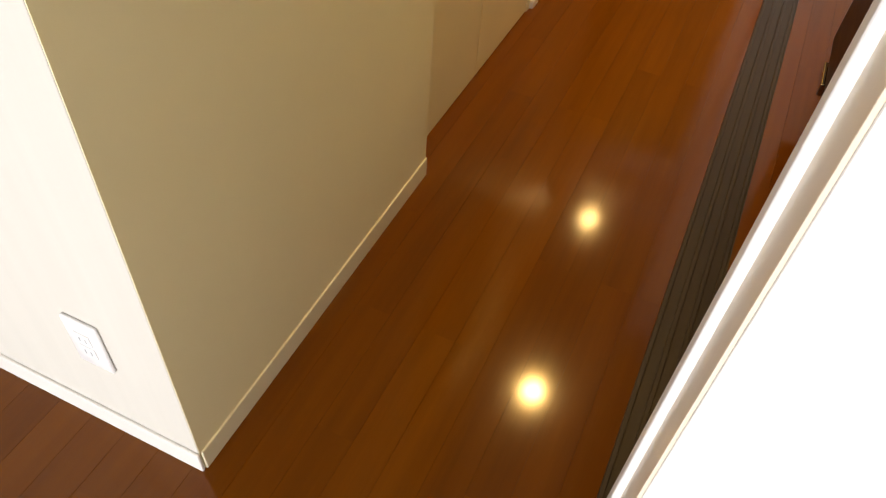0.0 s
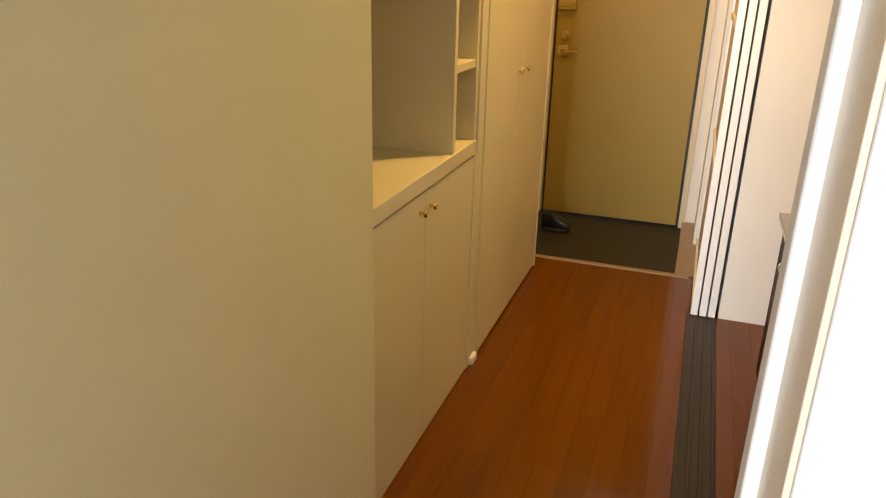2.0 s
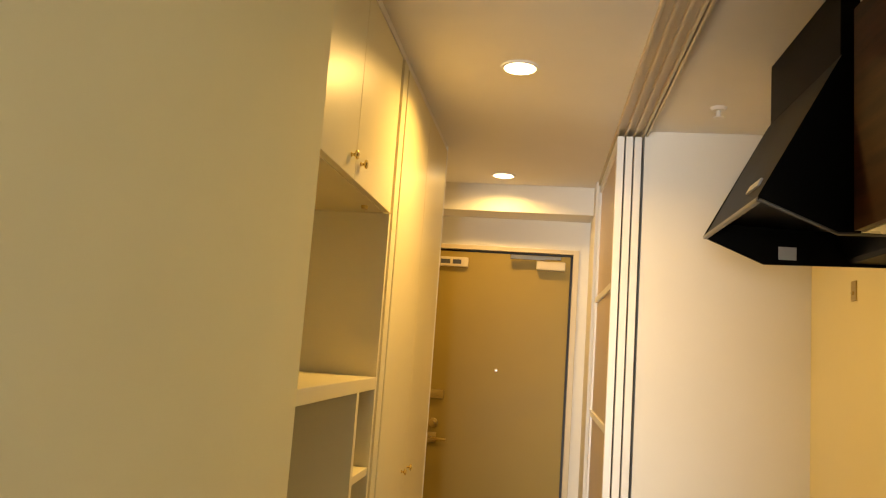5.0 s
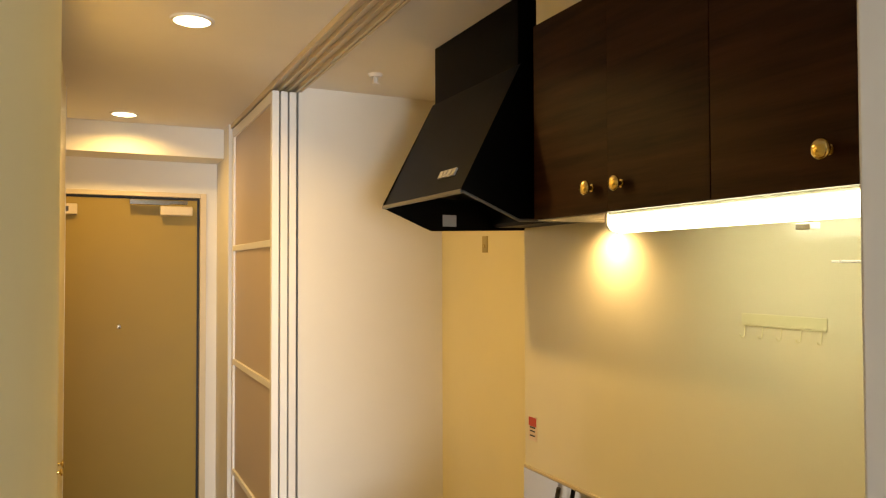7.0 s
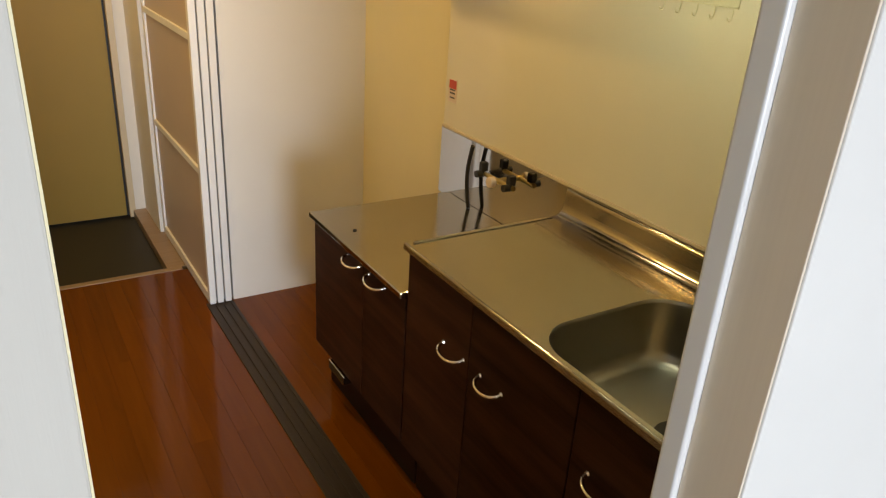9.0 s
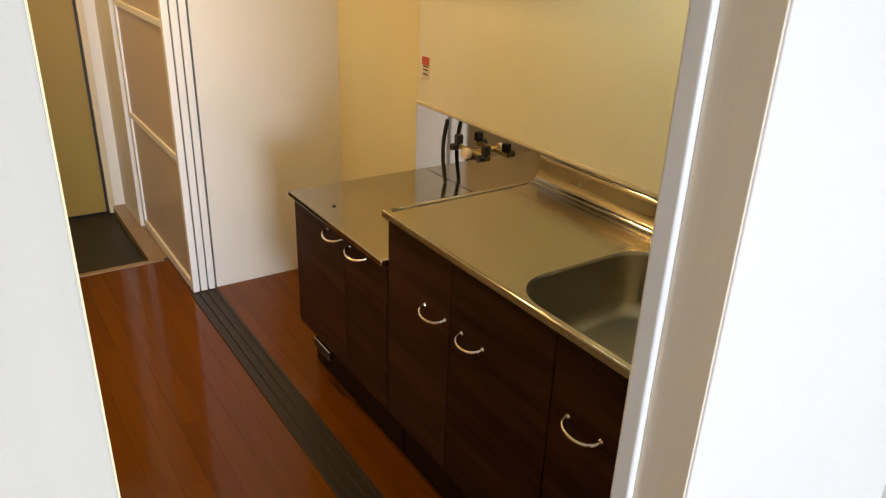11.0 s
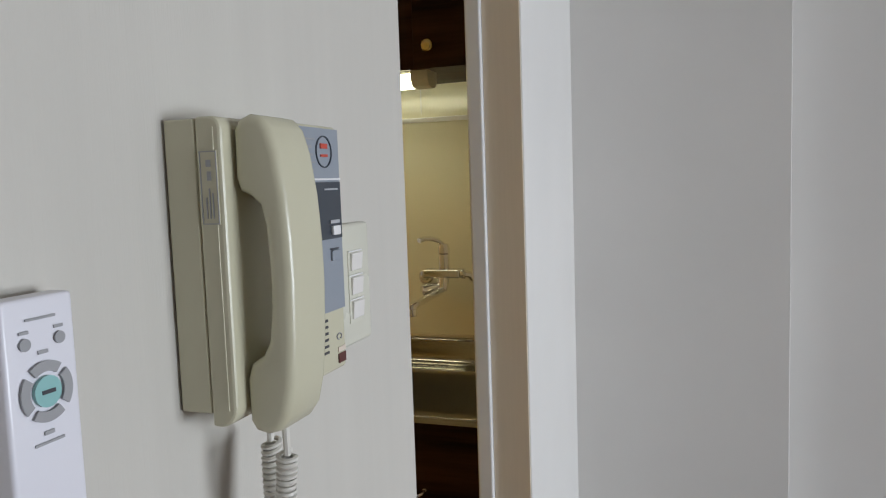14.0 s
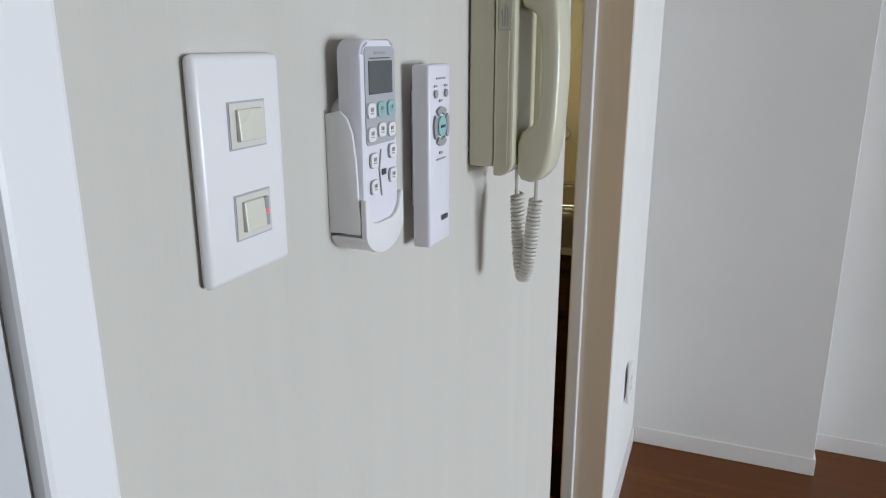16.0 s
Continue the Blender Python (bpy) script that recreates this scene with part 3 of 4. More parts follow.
for s, dz in ((0.994, -0.002), (0.986, -0.010), (0.978, -0.05), (0.962, -0.13), (0.94, -0.148), (0.90, -0.160), (0.84, -0.165), (0.12, -0.172)):
    nxt = [b.verts.new((cx + (x - cx) * s, cy + (y - cy) * s, SINK_Z + dz)) for x, y in inner]
    for i in range(len(prev)):
        j = (i + 1) % len(prev)
        b.faces.new((prev[i], prev[j], nxt[j], nxt[i]))
    prev = nxt
b.faces.new(prev)
basin = part("basin", b, "steel_basin", st, "deep pressed steel basin", True)
part("drain", rod((cx, cy, SINK_Z - 0.171), (cx, cy, SINK_Z - 0.166), 0.055, 28, bevel=0.002), "black_rubber", basin, "dark round drain", True)
prof = [(BACK - 0.036, SINK_Z + 0.0008), (BACK - 0.018, SINK_Z + 0.0025), (BACK - 0.004, SINK_Z + 0.008), (BACK + 0.005, SINK_Z + 0.018), (BACK + 0.0095, SINK_Z + 0.032), (BACK + 0.0105, SINK_Z + 0.036), (BACK + 0.0115, 0.916), (BACK + 0.0117, 0.918),
        (BACK + 0.014, 0.925), (BACK + 0.019, 0.9285), (BACK + 0.021, 0.9288), (BACK + 0.029, 0.9288), (BACK + 0.029, SINK_Z - 0.01), (BACK - 0.036, SINK_Z - 0.01)]
part("backsplash", prism(prof, "y", 0.111, 1.178), "steel", st, "polished steel upstand", True)
part("front_lip", tube([(FRONT + 0.006, 0.112, SINK_Z + 0.0005), (FRONT + 0.006, 1.175, SINK_Z + 0.0005)], 0.0055, 10), "steel", st, "rolled front edge", True)
part("side_lip", tube([(FRONT + 0.03, 1.173, SINK_Z + 0.0005), (BACK - 0.034, 1.173, SINK_Z + 0.0005)], 0.0050, 10), "steel", st, "rolled side edge", True)

part("worktop", box(FRONT, 1.180, 0.6785, BACK + 0.022, 1.841, BENCH_Z, 0.003), "steel", stove, "plain stainless steel top")
part("back_guard", box(BACK + 0.023, 1.180, 0.6785, BACK + 0.04, 1.910, 0.9295, 0.001), "steel_mirror", stove, "upright mirror-bright steel back guard")
part("stud", rod((0.93, 1.63, BENCH_Z), (0.93, 1.63, BENCH_Z + 0.003), 0.006, 12), "black_rubber", stove)

gv = thing("gas_valve", (1.39, 1.43, 0.86), "brass gas valve with black taps and hose", "gas valve")
GX, GY = 1.383, 1.455
b = rod((1.412, GY, 0.862), (GX - 0.02, GY, 0.862), 0.010, 14)
rod((GX, GY - 0.085, 0.862), (GX, GY + 0.085, 0.862), 0.008, 14, bm=b)
part("body", b, "brass_dark", gv, smooth=True)
part("cap", rod((GX - 0.018, GY, 0.862), (GX - 0.040, GY, 0.862), 0.018, 18, bevel=0.004), "paper", gv, "cream plastic cap", True)
for y in (GY - 0.068, GY + 0.088):
    b = box(GX - 0.013, y - 0.011, 0.87, GX + 0.013, y + 0.011, 0.902, 0.004)
    rod((GX, y, 0.862), (GX - 0.030, y, 0.862), 0.012, 12, bm=b)
    part("tap", b, "black_rubber", gv, "black plastic tap")
part("hose", tube([(GX + 0.012, 1.634 + 0.022 * math.sin(a * math.pi / 12), 0.702 + 0.228 * a / 12) for a in range(0, 13)], 0.0072, 10), "black_rubber", gv, "bent black hose", True)
gv.location = (1.378, 1.45, 0.858)

# wall cabinets
UX, UZ, UT = 1.071, 1.752, 2.249


def wall_cabinet(y0):
    c = thing("wall_cabinet", (1.25, y0 + 0.305, UZ), "dark walnut wall cabinet with two brass knobs", "cabinet", "kitchen wall cabinets")
    part("body", box(UX + 0.018, y0, UZ, 1.4315, y0 + 0.598, UT, 0.001), "dark_wood", c)
    for a, ky in ((0.0010, 0.252), (0.2994, 0.356)):
        d = part("door", box(UX, y0 + a, UZ - 0.004, UX + 0.0175, y0 + a + 0.2980, UT, 0.0002, 1), "dark_wood", c)
        knob((UX, y0 + ky, 1.806), (-1, 0, 0), d, "brass", 0.027)
    return c


near_unit = wall_cabinet(0.102)
far_unit = copy_thing(near_unit, pose(1.25, 0.701 + 0.305, UZ))
setting("filler_panel", box(UX + 0.02, 0.11, UT + 0.001, 1.432, 1.315, CEIL), "wallpaper", "wallpapered strip above the wall cabinets", "panel")

# range hood
hd = thing("range_hood", (1.15, 1.65, 1.75), "black enamel range hood with sloping front", "range hood")
H0, H1 = 1.355, 1.914
side = [(0.890, 1.830), (1.068, 2.168), (1.4315, 2.168), (1.4315, 1.757), (1.06, 1.747), (0.890, 1.818)]
for y0, y1 in ((H0, H0 + 0.006), (H1 - 0.006, H1)):
    part("side_panel", prism(side, "y", y0, y1), "hood_black", hd)
part("front_panel", prism([(0.890, 1.822), (1.068, 2.168), (1.078, 2.168), (0.902, 1.822)], "y", H0 + 0.006, H1 - 0.006), "hood_black", hd)
part("curtain", box(1.072, H0 + 0.02, 2.168, 1.4315, H1 - 0.008, CEIL - 0.002, 0.002), "hood_black", hd, "black duct cover")
part("filter", prism([(0.925, 1.862), (1.26, 1.852), (1.29, 1.775), (1.30, 1.763), (1.4315, 1.765), (1.4315, 1.872), (0.925, 1.872)], "y", H0 + 0.0065, H1 - 0.0065), "hood_black", hd, "dark underside")
part("front_edge", box(0.886, H0, 1.815, 0.899, H1, 1.826, 0.003), "hood_edge", hd)
part("side_edge", tube([(0.892, H0, 1.820), (1.06, H0, 1.750), (1.428, H0, 1.760)], 0.004, 8), "hood_edge", hd)
b = bmesh.new()
slope = Vector((0.178, 0, 0.346)).normalized()
out = Vector((-0.346, 0, 0.178)).normalized()
for k in range(4):
    p = Vector((0.921, 1.455 + 0.026 * k, 1.881)) + out * 0.003
    c = bmesh.new()
    bmesh.ops.create_cube(c, size=1)
    rotm = Matrix((slope, Vector((0, 1, 0)), out)).transposed()
    bmesh.ops.transform(c, matrix=Matrix.LocRotScale(p, rotm.to_quaternion(), (0.022, 0.022, 0.006)), verts=c.verts)
    b = join(b, c)
part("switch_row", b, "grey_plastic", hd, "row of grey push switches")
part("label_plate", box(1.100, 1.905, 1.764, 1.150, 1.9078, 1.802), "pale_grey", hd, "pale sticker under the hood")
part("bulb", rod((1.372, 1.40, 1.7625), (1.372, 1.40, 1.772), 0.016, 16), "light_lens", hd, "glowing hood bulb")

# tube light under the cabinets
tl = thing("tube_light", (1.13, 0.7, UZ), "lit tube light under the wall cabinets", "lamp")
TX0, TX1, TY0, TY1 = 1.095, 1.165, 0.42, 1.030
prof = [(TX0, 1.741), (TX0, 1.724), (TX0 + 0.012, 1.709), (TX0 + 0.035, 1.703), (TX1 - 0.012, 1.709), (TX1, 1.724), (TX1, 1.741)]
part("diffuser", prism(prof, "y", TY0, TY1), "tube_lens", tl, "glowing white diffuser", True)
for y0, y1 in ((TY1, TY1 + 0.008), (TY0 - 0.05, TY0)):
    part("end_cap", prism([(x + (0.003 if x > 1.11 else -0.003), z - (0.002 if z < 1.735 else -0.008)) for x, z in prof], "y", y0, y1), "ivory_plastic", tl, "cream end cap")
part("housing", box(TX0 + 0.004, TY0, 1.7412, TX1 - 0.004, TY1, 1.7515), "ivory_plastic", tl, "cream lamp housing")
part("reflector", box(UX + 0.02, TY1 + 0.012, 1.7465, 1.40, 1.312, 1.7515), "ivory_plastic", tl, "cream board beside the lamp")
part("pull_switch", box(1.105, TY0 + 0.10, 1.687, 1.13, TY0 + 0.13, 1.698, 0.002), "ivory_plastic", tl)
part("cord", tube([(1.115, TY0 - 0.02, 1.698), (1.115, TY0 - 0.019, 1.63)], 0.0012, 6), "white_plastic", tl)

rack = thing("wire_rack", (1.37, 0.4, 1.64), "thin steel wire rack on the kitchen wall", "rack")
for x in (1.29, 1.32, 1.35, 1.38, 1.41):
    part("wire", tube([(x, 0.115, 1.635), (x, 0.62, 1.635)], 0.0022, 6), "white_plastic", rack)
for y in (0.13, 0.60):
    part("bracket", tube([(1.419, y, 1.70), (1.415, y, 1.635), (1.285, y, 1.635)], 0.0028, 6), "white_plastic", rack)

hk = thing("hook_rail", (1.425, 0.83, 1.5), "pale wire hook rail on the kitchen panel", "hooks")
part("pad", box(1.4175, 0.728, 1.4935, 1.4199, 0.950, 1.518, 0.0005), "yellow_pad", hk, "translucent yellowish adhesive pad")
part("bar", box(1.4165, 0.73, 1.4895, 1.4199, 0.948, 1.493, 0.0005), "yellow_pad", hk)
for k in range(5):
    y = 0.74 + 0.05 * k
    part("hook", tube([(1.417, y, 1.49), (1.416, y, 1.472), (1.412, y, 1.463), (1.404, y, 1.464), (1.401, y, 1.471)], 0.0012, 7), "yellow_pad", hk, smooth=True)

stk = thing("sticker", (1.42, 1.861, 1.08), "small red and cream notice on the kitchen panel", "sticker")
part("sheet", box(1.4185, 1.835, 1.035, 1.4198, 1.887, 1.118), "paper", stk)
b = box(1.4175, 1.838, 1.085, 1.4184, 1.884, 1.115)
part("band", b, "red_ink", stk)
for z in (1.078, 1.066, 1.05):
    part("bar", box(1.4175, 1.845, z, 1.4184, 1.877, z + 0.005), "ink", stk)

stk.location.z -= 0.005
lt = thing("wall_bracket", (1.44, 2.215, 1.72), "small brass bracket on the kitchen wall", "bracket")
part("plate", box(1.4275, 2.195, 1.685, 1.4319, 2.235, 1.75, 0.001), "brass_dark", lt)
part("screw", rod((1.428, 2.215, 1.71), (1.423, 2.215, 1.71), 0.006, 10), "brass", lt, smooth=True)

# wall-mounted mixer tap
fc = thing("mixer_tap", (1.39, 0.42, 1.147), "chrome wall-mounted lever mixer tap", "tap")
b = box(1.326, 0.375, 1.138, 1.366, 0.498, 1.166, 0.006, 3)
rod((1.346, 0.375, 1.152), (1.346, 0.362, 1.152), 0.017, 18, bm=b, bevel=0.002)
rod((1.346, 0.43, 1.166), (1.346, 0.43, 1.214), 0.0185, 20, 0.017, bm=b, bevel=0.002)
rod((1.346, 0.432, 1.140), (1.340, 0.436, 1.098), 0.019, 20, 0.016, bm=b, bevel=0.003)
part("body", b, "chrome", fc, smooth=True)
for y, wy, wz in ((0.368, 0.335, 1.105), (0.500, 0.520, 1.130)):
    leg = part("wall_leg", tube([(1.350, y, 1.150), (1.368, y + (wy - y) * 0.4, 1.146), (1.388, wy, wz + 0.012), (1.402, wy, wz), (1.417, wy, wz)], 0.0115, 12), "chrome", fc, smooth=True)
    part("flange", rod((1.4198, wy, wz), (1.411, wy, wz), 0.027, 22, 0.021, bevel=0.002), "chrome", leg, smooth=True)
b = rod((1.346, 0.43, 1.215), (1.346, 0.43, 1.247), 0.0205, 22, 0.0165, bevel=0.005)
tube([(1.350, 0.430, 1.240), (1.330, 0.443, 1.258), (1.305, 0.457, 1.266), (1.280, 0.470, 1.267), (1.262, 0.479, 1.263)], 0.0085, 12, bm=b)
part("lever", b, "chrome", fc, smooth=True)
part("diverter", rod((1.338, 0.447, 1.112), (1.292, 0.487, 1.104), 0.0135, 18, 0.0165, bevel=0.003), "chrome", fc, smooth=True)
part("spout", tube([(1.342, 0.434, 1.104), (1.315, 0.438, 1.098), (1.25, 0.449, 1.090), (1.18, 0.460, 1.082), (1.160, 0.464, 1.077), (1.153, 0.466, 1.064)], 0.0115, 14), "chrome", fc, smooth=True)
part("spout_end", rod((1.152, 0.466, 1.070), (1.152, 0.466, 1.050), 0.0145, 18, bevel=0.002), "chrome", fc, smooth=True)

# ---- room: wall fittings ----


def plate(name, x0, x1, z0, z1, material, label, category, group=""):
    p = thing(name, ((x0 + x1) / 2, 0, (z0 + z1) / 2), label, category, group)
    part("plate", box(x0, -0.008, z0, x1, 0, z1, 0.004, 3), material, p, smooth=True)
    return p


sw = plate("light_switch", -0.197, -0.1275, 1.279, 1.402, "ivory_plastic", "ivory triple light switch plate", "switch")
for k in range(3):
    z = 1.352 - 0.0245 * k
    part("recess", box(-0.179, -0.0088, z - 0.0012, -0.147, -0.0079, z + 0.0231), "ivory_plastic", sw)
    r = prism([(-0.0085, z + 0.002), (-0.0102, z + 0.003), (-0.0118, z + 0.020), (-0.0085, z + 0.021)], "x", -0.174, -0.150, 0.0008)
    part("rocker", r, "trim", sw, "white rocker")
    part("lip", box(-0.178, -0.0096, z + 0.0215, -0.148, -0.0086, z + 0.0228), "white_plastic", sw)

ds = plate("light_switch", -0.823, -0.751, 1.281, 1.401, "white_plastic", "white double switch plate with a red indicator", "switch")
for z, on in ((1.3515, False), (1.3025, True)):
    part("surround", box(-0.8003, -0.0084, z, -0.7685, -0.0079, z + 0.0253), "pale_grey", ds)
    part("recess", box(-0.7993, -0.0089, z + 0.001, -0.7695, -0.0083, z + 0.0243), "cord", ds)
    r = prism([(-0.0087, z + 0.0040), (-0.0118, z + 0.0045), (-0.0108, z + 0.0208), (-0.0087, z + 0.0213)], "x", -0.7945, -0.7730 if not on else -0.7768, 0.0006)
    part("rocker", r, "ivory_plastic", ds, "pale rocker")
    if on:
        part("window", box(-0.7764, -0.0108, z + 0.0045, -0.7730, -0.0086, z + 0.0208), "grey_plastic", ds)
        part("indicator", rod((-0.7747, -0.0108, z + 0.0125), (-0.7747, -0.0113, z + 0.0125), 0.0010, 10), "red_led", ds, "glowing red indicator")

for x0, z0, label in ((-0.19, 0.236, "white wall outlet plate near the floor"), (1.01, 0.33, "white wall outlet plate near the floor beside the pillar")):
    ot = plate("wall_outlet", x0, x0 + 0.07, z0, z0 + 0.12, "white_plastic", label, "outlet", "wall outlets")
    for k in range(2):
        z = z0 + 0.03 + 0.034 * k
        part("socket", box(x0 + 0.02, -0.0098, z, x0 + 0.05, -0.0079, z + 0.028, 0.0005), "white_plastic", ot)
        b = box(x0 + 0.028, -0.0104, z + 0.008, x0 + 0.030, -0.0097, z + 0.018)
        box(x0 + 0.040, -0.0104, z + 0.008, x0 + 0.042, -0.0097, z + 0.018, bm=b)
        part("slots", b, "pale_grey", ot)
    if x0 > 0:
        ot.location.y = 0.01

# intercom telephone
ph = thing("intercom_phone", (-0.345, 0, 1.40), "cream plastic intercom telephone with coiled cord", "intercom")
b = box(-0.4135, -0.0262, 1.303, -0.274, -0.002, 1.502, 0.0012)
part("back_case", b, "cream_plastic", ph)
side = [(-0.0266, 1.294), (-0.0266, 1.503)]
side += [(-0.0385 - 0.008 * math.sin(radians(a)), 1.495 + 0.008 * math.cos(radians(a))) for a in range(0, 91, 15)]
side += [(-0.0325 - 0.014 * math.cos(radians(a)), 1.308 - 0.014 * math.sin(radians(a))) for a in range(0, 91, 15)]
b = prism(side, "x", -0.4135, -0.338, 0.0022)
part("cradle", b, "cream_plastic", ph)
part("ridge", box(-0.4142, -0.0412, 1.306, -0.4128, -0.0402, 1.496, 0.0003), "cream_plastic", ph)
fp = part("front_case", box(-0.3375, -0.055, 1.302, -0.267, -0.0265, 1.503, 0.004, 3), "cream_plastic", ph)
part("mount", box(-0.408, -0.0022, 1.31, -0.28, 0.0, 1.496), "grey_plastic", ph)
part("blue_panel", box(-0.335, -0.0562, 1.353, -0.2685, -0.0552, 1.5005), "blue_grey", fp, "blue-grey printed panel")
part("stripe", box(-0.335, -0.0572, 1.4595, -0.2685, -0.0563, 1.461), "white_plastic", fp)
part("window", box(-0.334, -0.0578, 1.412, -0.2705, -0.0563, 1.458, 0.0004), "navy", fp, "dark display window")
part("button", box(-0.290, -0.0605, 1.415, -0.2775, -0.0578, 1.4225, 0.0006), "white_plastic", fp, "small white button")
b = box(-0.2915, -0.0588, 1.4245, -0.276, -0.0579, 1.4272)
part("caption", b, "pale_grey", fp)
part("indicator", rod((-0.329, -0.0578, 1.453), (-0.329, -0.0584, 1.453), 0.0010, 8), "green_led", fp, "green indicator")
part("caption", box(-0.2985, -0.0584, 1.4515, -0.2765, -0.0579, 1.4528), "pale_grey", fp)
part("caption", box(-0.324, -0.0584, 1.4515, -0.314, -0.0579, 1.4543), "grey_plastic", fp)
part("button", box(-0.290, -0.0585, 1.394, -0.277, -0.0563, 1.4025, 0.0006), "blue_grey", fp, "small blue-grey button")
for x0, z0, x1, z1 in ((-0.2905, 1.403, -0.2765, 1.4042), (-0.328, 1.402, -0.318, 1.4055), (-0.328, 1.396, -0.31, 1.3985)):
    part("caption", box(x0, -0.0572, z0, x1, -0.0563, z1), "ink", fp)
# alarm button: ring and red bars
n = 32
b = bmesh.new()
for r0, r1 in ((0.0118, 0.0128),):
    ring = [[b.verts.new((-0.294 + r * math.cos(2 * math.pi * k / n), y, 1.482 + r * math.sin(2 * math.pi * k / n))) for k in range(n)]
            for r, y in ((r1, -0.0562), (r1, -0.0572), (r0, -0.0572), (r0, -0.0562))]
    for a, c in zip(ring, ring[1:]):
        for k in range(n):
            b.faces.new((a[k], a[(k + 1) % n], c[(k + 1) % n], c[k]))
part("ring", b, "navy", fp)
for z0, z1 in ((1.4845, 1.4885), (1.478, 1.480)):
    part("caption", box(-0.2995, -0.0572, z0, -0.2885, -0.0563, z1), "red_ink", fp)
b = bmesh.new()
for k, (w, h) in enumerate(((0.018, 0.0012), (0.007, 0.0022), (0.010, 0.0018), (0.016, 0.0010), (0.011, 0.0012))):
    b = box(-0.3175 - w / 2, -0.0572, 1.4915 - 0.006 * k - h / 2, -0.3175 + w / 2, -0.0563, 1.4915 - 0.006 * k + h / 2, bm=b)
part("drawing", b, "grey_plastic", fp)
for k in range(6):
    part("grille_slot", box(-0.334, -0.0558, 1.3455 - 0.0052 * k, -0.2985, -0.0549, 1.3475 - 0.0052 * k), "ink", fp)
part("mark", tube([(-0.2800 + 0.004 * math.cos(a), -0.0555, 1.330 + 0.0025 * math.sin(a)) for a in [x * 0.5 for x in range(-2, 10)]], 0.0006, 6), "grey_plastic", fp)
part("label", box(-0.283, -0.0560, 1.3075, -0.2705, -0.0549, 1.3155), "maroon", fp, "small maroon label")
part("label", box(-0.283, -0.0560, 1.317, -0.2705, -0.0549, 1.321), "paper", fp)
# notice on the case's side: framed bars
b = box(-0.4143, -0.0432, 1.432, -0.413, -0.0299, 1.4805)
notice = part("notice", b, "cream_plastic", ph)
for y0, z0, y1, z1 in ((-0.0477, 1.4322, -0.0471, 1.4803), (-0.0352, 1.4322, -0.0346, 1.4803), (-0.0471, 1.4796, -0.0352, 1.4803), (-0.0471, 1.4322, -0.0352, 1.4329),
                       (-0.0440, 1.436, -0.0432, 1.453), (-0.0415, 1.436, -0.0407, 1.456), (-0.0390, 1.436, -0.0382, 1.450), (-0.0430, 1.470, -0.0395, 1.4745), (-0.0430, 1.461, -0.0400, 1.467)):
    part("bar", box(-0.4149, y0 + 0.0046, z0, -0.4143, y1 + 0.0046, z1), "grey_plastic", notice)
# handset: side profile drawn out across its width
prof = [(-0.0535, 1.494), (-0.058, 1.501), (-0.066, 1.504), (-0.076, 1.502), (-0.083, 1.494), (-0.088, 1.478), (-0.0925, 1.45), (-0.0945, 1.42), (-0.095, 1.39), (-0.0935, 1.35), (-0.0905, 1.32),
        (-0.0855, 1.300), (-0.078, 1.290), (-0.068, 1.287), (-0.058, 1.289), (-0.0535, 1.296), (-0.053, 1.325), (-0.057, 1.336), (-0.067, 1.342), (-0.0725, 1.352), (-0.0755, 1.375),
        (-0.076, 1.40), (-0.0745, 1.43), (-0.071, 1.444), (-0.064, 1.450), (-0.056, 1.453), (-0.053, 1.462)]
prof = [(-0.0472 + (y + 0.053) * 0.96, z) for y, z in prof]
c = prism(prof, "x", -0.403, -0.354)
rims = [e for e in c.edges if len({round(v.co.x, 4) for v in e.verts}) == 1]
bmesh.ops.bevel(c, geom=rims, offset=0.0065, segments=4, affect="EDGES", profile=0.5, clamp_overlap=True)
part("handset", c, "cream_plastic", ph, "cream telephone handset", True)
# coiled cord: two straight tails, then one coil hanging in a narrow loop
pts, TURNS = [], 44
for k in range(0, TURNS * 18 + 1):
    u = k / (TURNS * 18)
    way = 1 - 2 * u
    drop = 1.04 - math.sqrt(way * way + 0.0016)
    side = math.tanh(way * 9)
    cx_ = -0.3705 - 0.0105 * side * (1 - 0.80 * drop) - 0.003 * math.sin(2.6 * drop)
    cy_ = -0.050 - 0.0135 * side * (1 - 0.72 * drop)
    cz_ = 1.270 - 0.092 * drop
    a = u * 2 * math.pi * TURNS
    pts.append((cx_ + 0.0061 * math.cos(a), cy_ + 0.0061 * math.sin(a), cz_ + 0.0007 * math.cos(a)))
b = tube(pts, 0.0019, 6)
tube([(-0.383, -0.0640, 1.292), (-0.3825, -0.0638, 1.280), (-0.381, -0.0632, 1.266)], 0.0026, 8, bm=b)
tube([(-0.3600, -0.0360, 1.302), (-0.3600, -0.0362, 1.282), (-0.361, -0.0368, 1.266)], 0.0026, 8, bm=b)
part("coiled_cord", b, "cord", ph, "off-white coiled cord", True)
ph.location = (-0.3575, 0, 1.3855)

# light remote on the wall
rm = thing("light_remote", (-0.545, 0, 1.335), "slim white ceiling light remote in a wall holder", "remote control")
RX0, RX1, RZ0, RZ1 = -0.576, -0.532, 1.243, 1.390
part("holder", box(RX0 + 0.016, -0.008, RZ0 + 0.03, RX1 - 0.012, 0, RZ1 - 0.02, 0.002), "white_plastic", rm)
part("case", box(RX0, -0.024, RZ0, RX1, -0.0085, RZ1, 0.0025, 3), "lilac_plastic", rm, smooth=True)
F = -0.0245
mx, mz = (RX0 + RX1) / 2, 1.341


